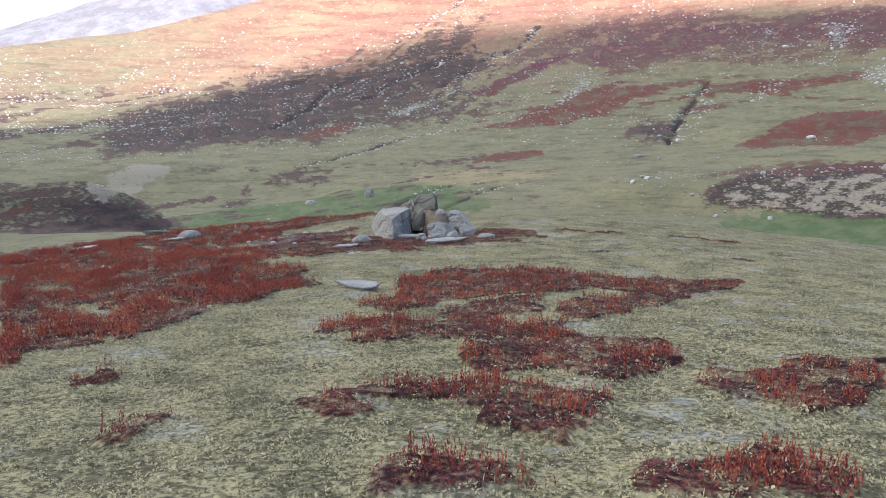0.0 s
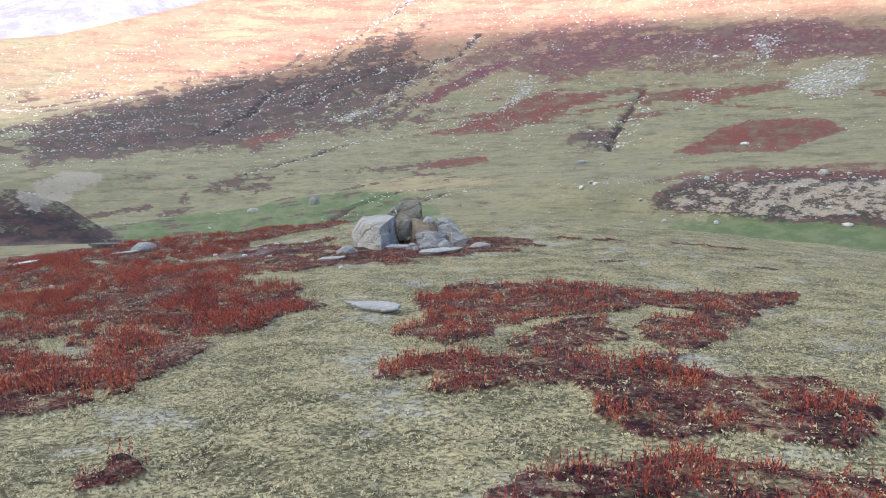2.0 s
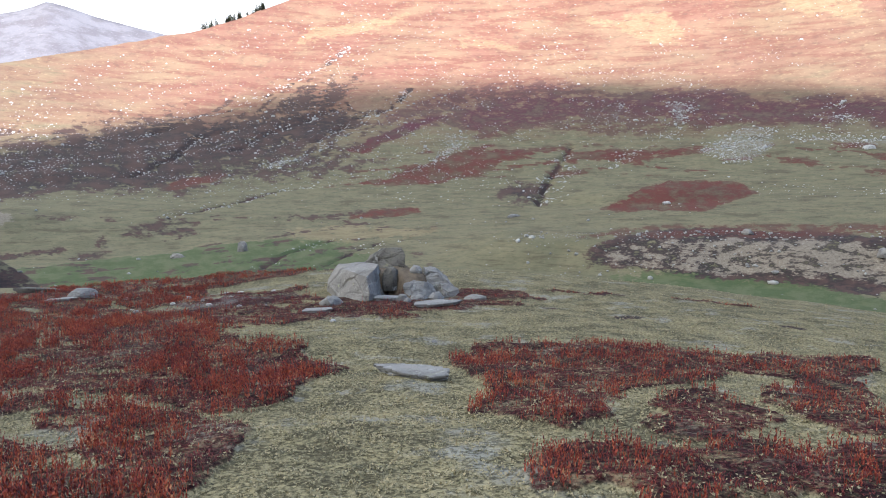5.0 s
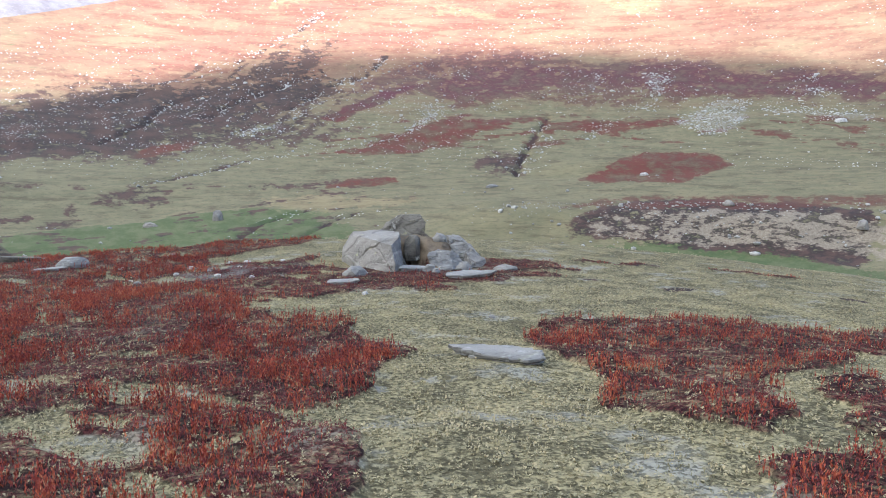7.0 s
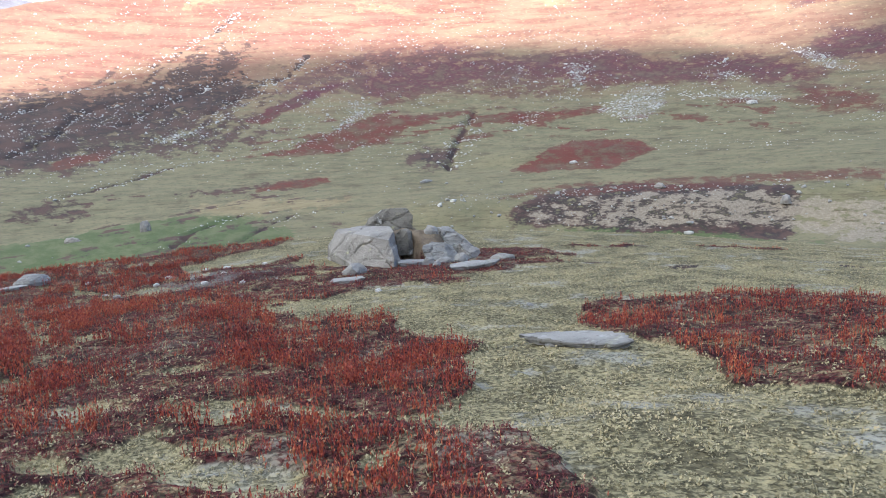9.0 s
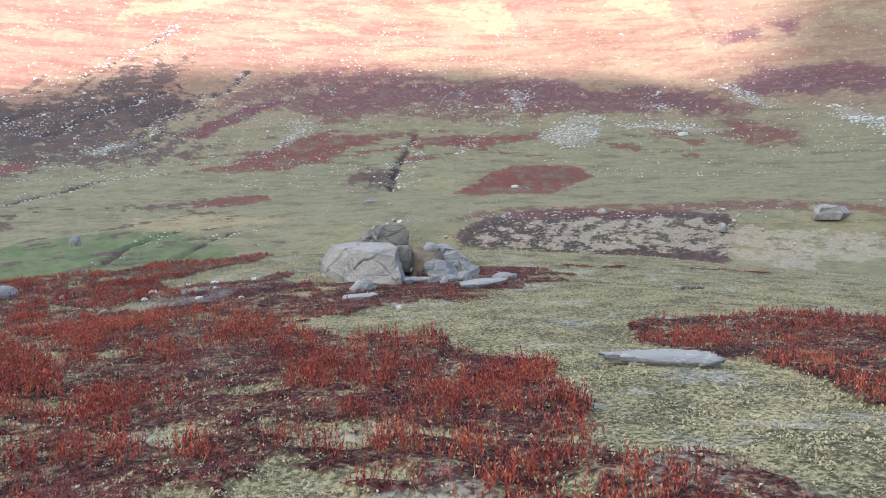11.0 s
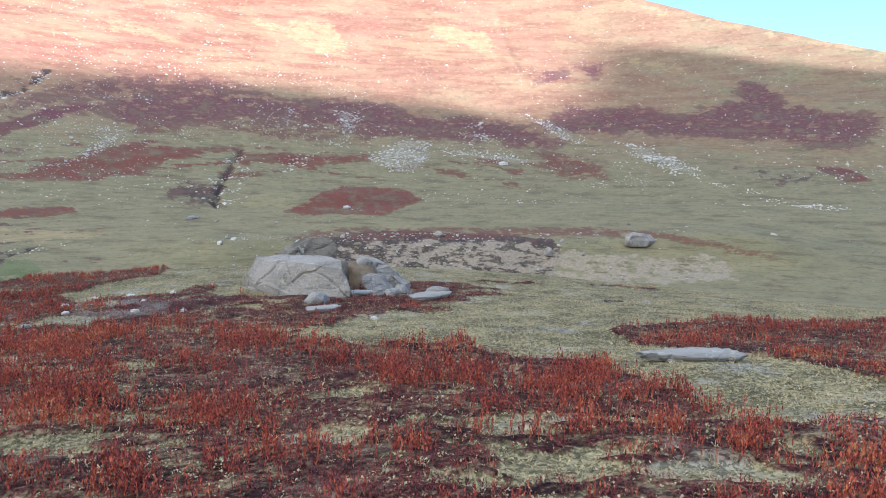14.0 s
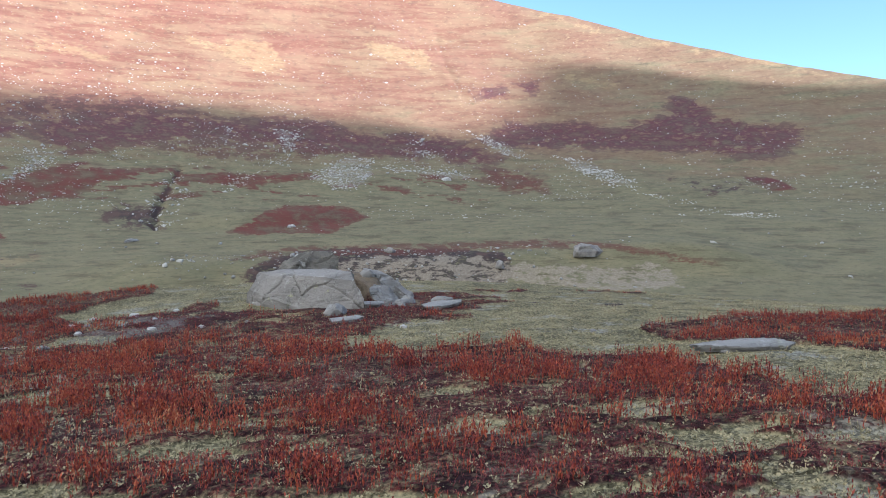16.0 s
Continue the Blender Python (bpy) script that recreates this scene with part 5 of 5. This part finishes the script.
def sprigs(name, x, y, s, tall, k, mat, label, slim):
    n = len(x)
    z = height(x, y)
    fat = np.interp(s, [2, 8, 27], [1.0, 1.2, 2.2])
    f = (np.arange(k) + RNG.rand(n, k)) / k
    az = RNG.rand(n, 1) * 6.3 + np.arange(k) * 2.4 + RNG.rand(n, k)
    el = np.radians(RNG.uniform(30, 62, (n, k)) + 22 * slim)
    way = np.stack([np.cos(az) * np.cos(el), np.sin(az) * np.cos(el), np.sin(el)], -1)
    lean = RNG.normal(0, 0.13, (n, 1, 2)) * tall[:, None, None] * f[..., None]
    base = np.stack([x, y, z], -1)[:, None, :] + np.concatenate([lean, (f * tall[:, None])[..., None]], -1)
    length = (0.016 + 0.13 * tall[:, None]) * RNG.uniform(0.7, 1.3, (n, k)) * (1.15 - 0.5 * f) * np.sqrt(fat)[:, None]
    width = length * RNG.uniform(0.24, 0.40, (n, k)) * fat[:, None] ** 0.5
    leaf_mesh(name, base.reshape(-1, 3), way.reshape(-1, 3), length.ravel(), width.ravel(), mat, label, "shrubs")


def tufting(x, y):
    """Tufts of the shrub: 1 in their middles, 0 between them."""
    return ease(0.34, 0.62, 0.55 * fnoise(x / 0.20, y / 0.20, 3, 2) + 0.45 * fnoise(x / 0.55 + 7, y / 0.55, 1, 2))


def plant_red():
    def density(x, y):
        return near_red(x, y) * (0.22 + 0.78 * tufting(x, y))
    x, y, s = scatter(density, -1.5, 30, 760, [2, 7, 12, 30], [1, 0.75, 0.42, 0.22])
    tone, tuft = tone_of(x, y), tufting(x, y)
    wine = np.zeros_like(x)
    for outline in BURGUNDY:
        wine = np.maximum(wine, ease(-0.2, 0.2, within(outline, x, y, 0.4)))
    wine = np.maximum(wine, np.minimum(1, 1.5 * low_shrub(x, y)))
    high = RNG.rand(len(x)) < np.interp(x - 0.15 * y, [-4.5, -2.5], [1.0, 0.66]) * (0.06 + 0.74 * tone) * (0.35 + 0.65 * tuft) * (1 - 0.94 * wine)
    h = np.where(high, (0.05 + 0.10 * tone) * (0.6 + 0.55 * tuft) * RNG.uniform(0.55, 1.5, len(x)), (0.5 + 0.8 * tuft) * RNG.uniform(0.025, 0.065, len(x)))
    h *= np.interp(s, [14, 20], [1.0, 0.6]) * np.interp(x - 0.15 * y, [-4.5, -2.5, 3.5], [1.0, 0.75, 0.5])
    sprigs("red_shrub_plants", x[high], y[high], s[high], h[high], 9, RED_LEAF, "upright red and orange autumn dwarf shrub sprigs", 1.0)
    sprigs("burgundy_shrub_plants", x[~high], y[~high], s[~high], h[~high], 6, WINE_LEAF, "low burgundy dwarf shrub mats", 0.2)
    return len(x)


print("plants", plant_turf(), plant_red())


# ---- stones of the valley and the far slopes ----
BOULDER = rock_material("far_boulder_stone", (0.55, 0.54, 0.51), (0.40, 0.39, 0.37), 0.0)
RUBBLE = rock_material("grey_rubble_stone", (0.40, 0.39, 0.36), (0.25, 0.24, 0.225), 0.0)
PHI = (1 + 5 ** 0.5) / 2
ICO = np.array([(-1, PHI, 0), (1, PHI, 0), (-1, -PHI, 0), (1, -PHI, 0), (0, -1, PHI), (0, 1, PHI), (0, -1, -PHI), (0, 1, -PHI), (PHI, 0, -1), (PHI, 0, 1), (-PHI, 0, -1), (-PHI, 0, 1)]) / 1.9
ICO_F = np.array([(0, 11, 5), (0, 5, 1), (0, 1, 7), (0, 7, 10), (0, 10, 11), (1, 5, 9), (5, 11, 4), (11, 10, 2), (10, 7, 6), (7, 1, 8),
                  (3, 9, 4), (3, 4, 2), (3, 2, 6), (3, 6, 8), (3, 8, 9), (4, 9, 5), (2, 4, 11), (6, 2, 10), (8, 6, 7), (9, 8, 1)])


def strew(name, x, y, size, mat, label):
    """Many angular stones joined into one mesh."""
    n = len(x)
    z = height(x, y)
    t = RNG.rand(n) * 6.3
    k = RNG.uniform(0.6, 1.25, (n, 12, 1)) * ICO[None]
    k = k * (size[:, None] * np.stack([RNG.uniform(0.8, 1.5, n), RNG.uniform(0.6, 1.0, n), RNG.uniform(0.45, 0.9, n)], -1))[:, None, :] * 0.5
    px = k[..., 0] * np.cos(t)[:, None] - k[..., 1] * np.sin(t)[:, None] + x[:, None]
    py = k[..., 0] * np.sin(t)[:, None] + k[..., 1] * np.cos(t)[:, None] + y[:, None]
    pz = k[..., 2] + (z + 0.12 * size)[:, None]
    faces = (ICO_F[None] + 12 * np.arange(n)[:, None, None]).reshape(-1, 3)
    me = bpy.data.meshes.new(name)
    fill(me, np.stack([px, py, pz], -1).reshape(-1, 3), [faces])
    me.materials.append(mat)
    return tagged(new(name, me), label, "stones", kind="stuff")


def polar(n, lo, hi, r0, r1):
    t, r = np.radians(RNG.uniform(lo, hi, n)), r0 * (r1 / r0) ** RNG.rand(n)
    return CX + r * np.sin(t), CY + r * np.cos(t), np.degrees(t), r


def strew_slopes():
    x, y, t, r = polar(64000, -32, 82, 330, 1350)
    clump = np.maximum(ease(0.48, 0.68, fnoise(x / 60, y / 60, 1, 4)), 0.9 * ease(0.50, 0.40, combing(x, y)) * ease(24, 8, t) * ease(0.4, 0.6, fnoise(x / 40, y / 40, 3, 3)))
    band = np.interp(r, [330, 420, 600, 900, 1350], [0.05, 0.25, 0.9, 0.8, 0.45]) * np.interp(t, [-32, -5, 40, 60, 82], [1, 0.9, 0.8, 0.4, 0.3])
    dens = np.clip(0.75 * clump * band + 0.06 * band, 0, 1)
    keep = RNG.rand(len(x)) < dens
    x, y, r = x[keep], y[keep], r[keep]
    strew("slope_boulders", x, y, (r / 700) * np.minimum(0.5 + 0.5 * RNG.exponential(1.0, len(x)), 4.5), BOULDER, "pale boulders strewn over the far hillside")
    x, y, t, r = polar(80000, -30, 78, 300, 900)
    keep = RNG.rand(len(x)) < 0.9 * spot(x, y, SCREE_COVER) * ease(0.30, 0.55, fnoise(x / 20, y / 20, 2, 3))
    x, y, r = x[keep], y[keep], r[keep]
    strew("scree_stones", x, y, (r / 500) * np.minimum(0.55 + 0.5 * RNG.exponential(1.0, len(x)), 3), BOULDER, "grey scree stones in fans on the slope")
    x, y, t, r = polar(5000, -30, 76, 55, 330)
    keep = RNG.rand(len(x)) < 0.02 + 0.25 * ease(0.56, 0.72, fnoise(x / 22, y / 22, 5, 3))
    x, y, r = x[keep], y[keep], r[keep]
    strew("valley_stones", x, y, (0.15 + 0.22 * RNG.exponential(1.0, len(x))) * (0.4 + r / 220), RUBBLE, "scattered pale stones on the valley turf")
    x, y, t, r = polar(5200, 14, 68, 122, 160)
    keep = RNG.rand(len(x)) < 0.30 * ease(14, 22, t) * np.interp(t, [30, 48, 60], [1, 0.25, 0.0]) * ease(126, 133, r)
    x, y = x[keep], y[keep]
    strew("bank_stones", x, y, 0.12 + 0.22 * RNG.exponential(1.0, len(x)), RUBBLE, "pale stones on the eroded bank")

    gx, gy = [], []
    for pts, width, depth in GULLIES:
        if width > 7:
            continue
        for (ax, ay), (bx, by) in zip(pts, pts[1:]):
            n = int(math.hypot(bx - ax, by - ay) * 1.6)
            f = RNG.rand(n)
            gx.append(ax + (bx - ax) * f + RNG.normal(0, width * 1.1, n))
            gy.append(ay + (by - ay) * f + RNG.normal(0, width * 1.1, n))
    x, y = np.concatenate(gx), np.concatenate(gy)
    keep = fnoise(x / 18, y / 18, 3, 3) > 0.46
    x, y = x[keep], y[keep]
    strew("gully_stones", x, y, (np.hypot(x, y) / 520) * np.minimum(0.4 + 0.5 * RNG.exponential(1.0, len(x)), 3), BOULDER, "pale stones lining the stream gullies")


strew_slopes()
for i, (x, y, a, b, h, m, what) in enumerate([
        (108.1, 89.4, 4.3, 2.8, 3.0, GREY, "big grey boulder on top of the eroded bank"), (92.0, 99.0, 1.5, 1.1, 1.7, GREY, "grey boulder on the rim of the eroded bank"),
        (84.0, 123.5, 1.8, 1.2, 1.4, GREY, "grey boulder on the rim of the eroded bank"), (-38.9, 225.3, 3.6, 2.0, 2.0, GREY, "low grey boulder on the valley turf"),
        (-19.0, 215.0, 2.0, 1.8, 4.0, GREY, "tall grey boulder beside the stream"), (80.5, 262.0, 3.2, 1.6, 1.5, PALE, "long pale boulder on the valley turf"),
        (42.0, 140.0, 0.9, 0.6, 0.8, WHITE, "white stone on the valley turf"), (45.5, 141.5, 1.0, 0.6, 0.8, WHITE, "white stone on the valley turf"),
        (385.0, 410.0, 5.0, 3.0, 3.0, WHITE, "pale boulder at the foot of the slope"), (150.0, 268.0, 2.4, 1.5, 1.6, WHITE, "pale boulder below the red patch")]):
    stone("boulder", x, y, a, b, h, m, what, i * 41, 60 + i, "valley boulders")


# ---- conifers on the skyline ----
BARK = Nodes("dark_bark").done((0.07, 0.055, 0.045), 0.9)
NEEDLE = leaf_material("dark_needles", [(0.0, (0.018, 0.028, 0.014)), (0.5, (0.035, 0.055, 0.025)), (1.0, (0.06, 0.08, 0.035))], 0.3)


def conifer(x, y, tall, seed):
    rng = random.Random(seed)
    z = float(height(x, y))
    tree = tagged(new("conifer"), "dark stunted conifer on the ridge skyline", "tree", "skyline conifers")
    tree.matrix_world = Matrix.Translation((x, y, z - 0.3))
    bm = bmesh.new()
    bmesh.ops.create_cone(bm, cap_ends=True, segments=6, radius1=tall * 0.03, radius2=tall * 0.006, depth=tall, matrix=Matrix.Translation((0, 0, tall / 2)))
    me = bpy.data.meshes.new("trunk")
    bm.to_mesh(me), bm.free()
    me.materials.append(BARK)
    new("trunk", me).parent = tree
    pts, quads = [], []
    for i in range(130):
        f = rng.random() ** 0.8
        reach = tall * 0.30 * (1.08 - f) * rng.uniform(0.5, 1.1)
        az, zz = rng.uniform(0, 6.3), tall * (0.10 + 0.88 * f)
        d, s = Vector((math.cos(az), math.sin(az), -0.25)), Vector((-math.sin(az), math.cos(az), 0.3 * rng.uniform(-1, 1)))
        b = Vector((0, 0, zz)) + d * reach * 0.25
        w = reach * 0.35 + 0.12
        k = len(pts)
        pts += [b, b + d * reach * 0.5 + s * w, b + d * reach, b + d * reach * 0.5 - s * w + Vector((0, 0, 0.3 * w))]
        quads.append((k, k + 1, k + 2, k + 3))
    me = bpy.data.meshes.new("crown")
    me.from_pydata(pts, [], quads)
    me.materials.append(NEEDLE)
    new("crown", me).parent = tree


rng = random.Random(5)
for i in range(34):
    t = radians((-6.9 + 1.1 * rng.random()) if i < 9 else (-5.1 + 2.9 * rng.random()))
    r = 1500 - rng.uniform(10, 60)
    conifer(CX + r * math.sin(t), CY + r * math.cos(t), rng.uniform(11, 19), i)
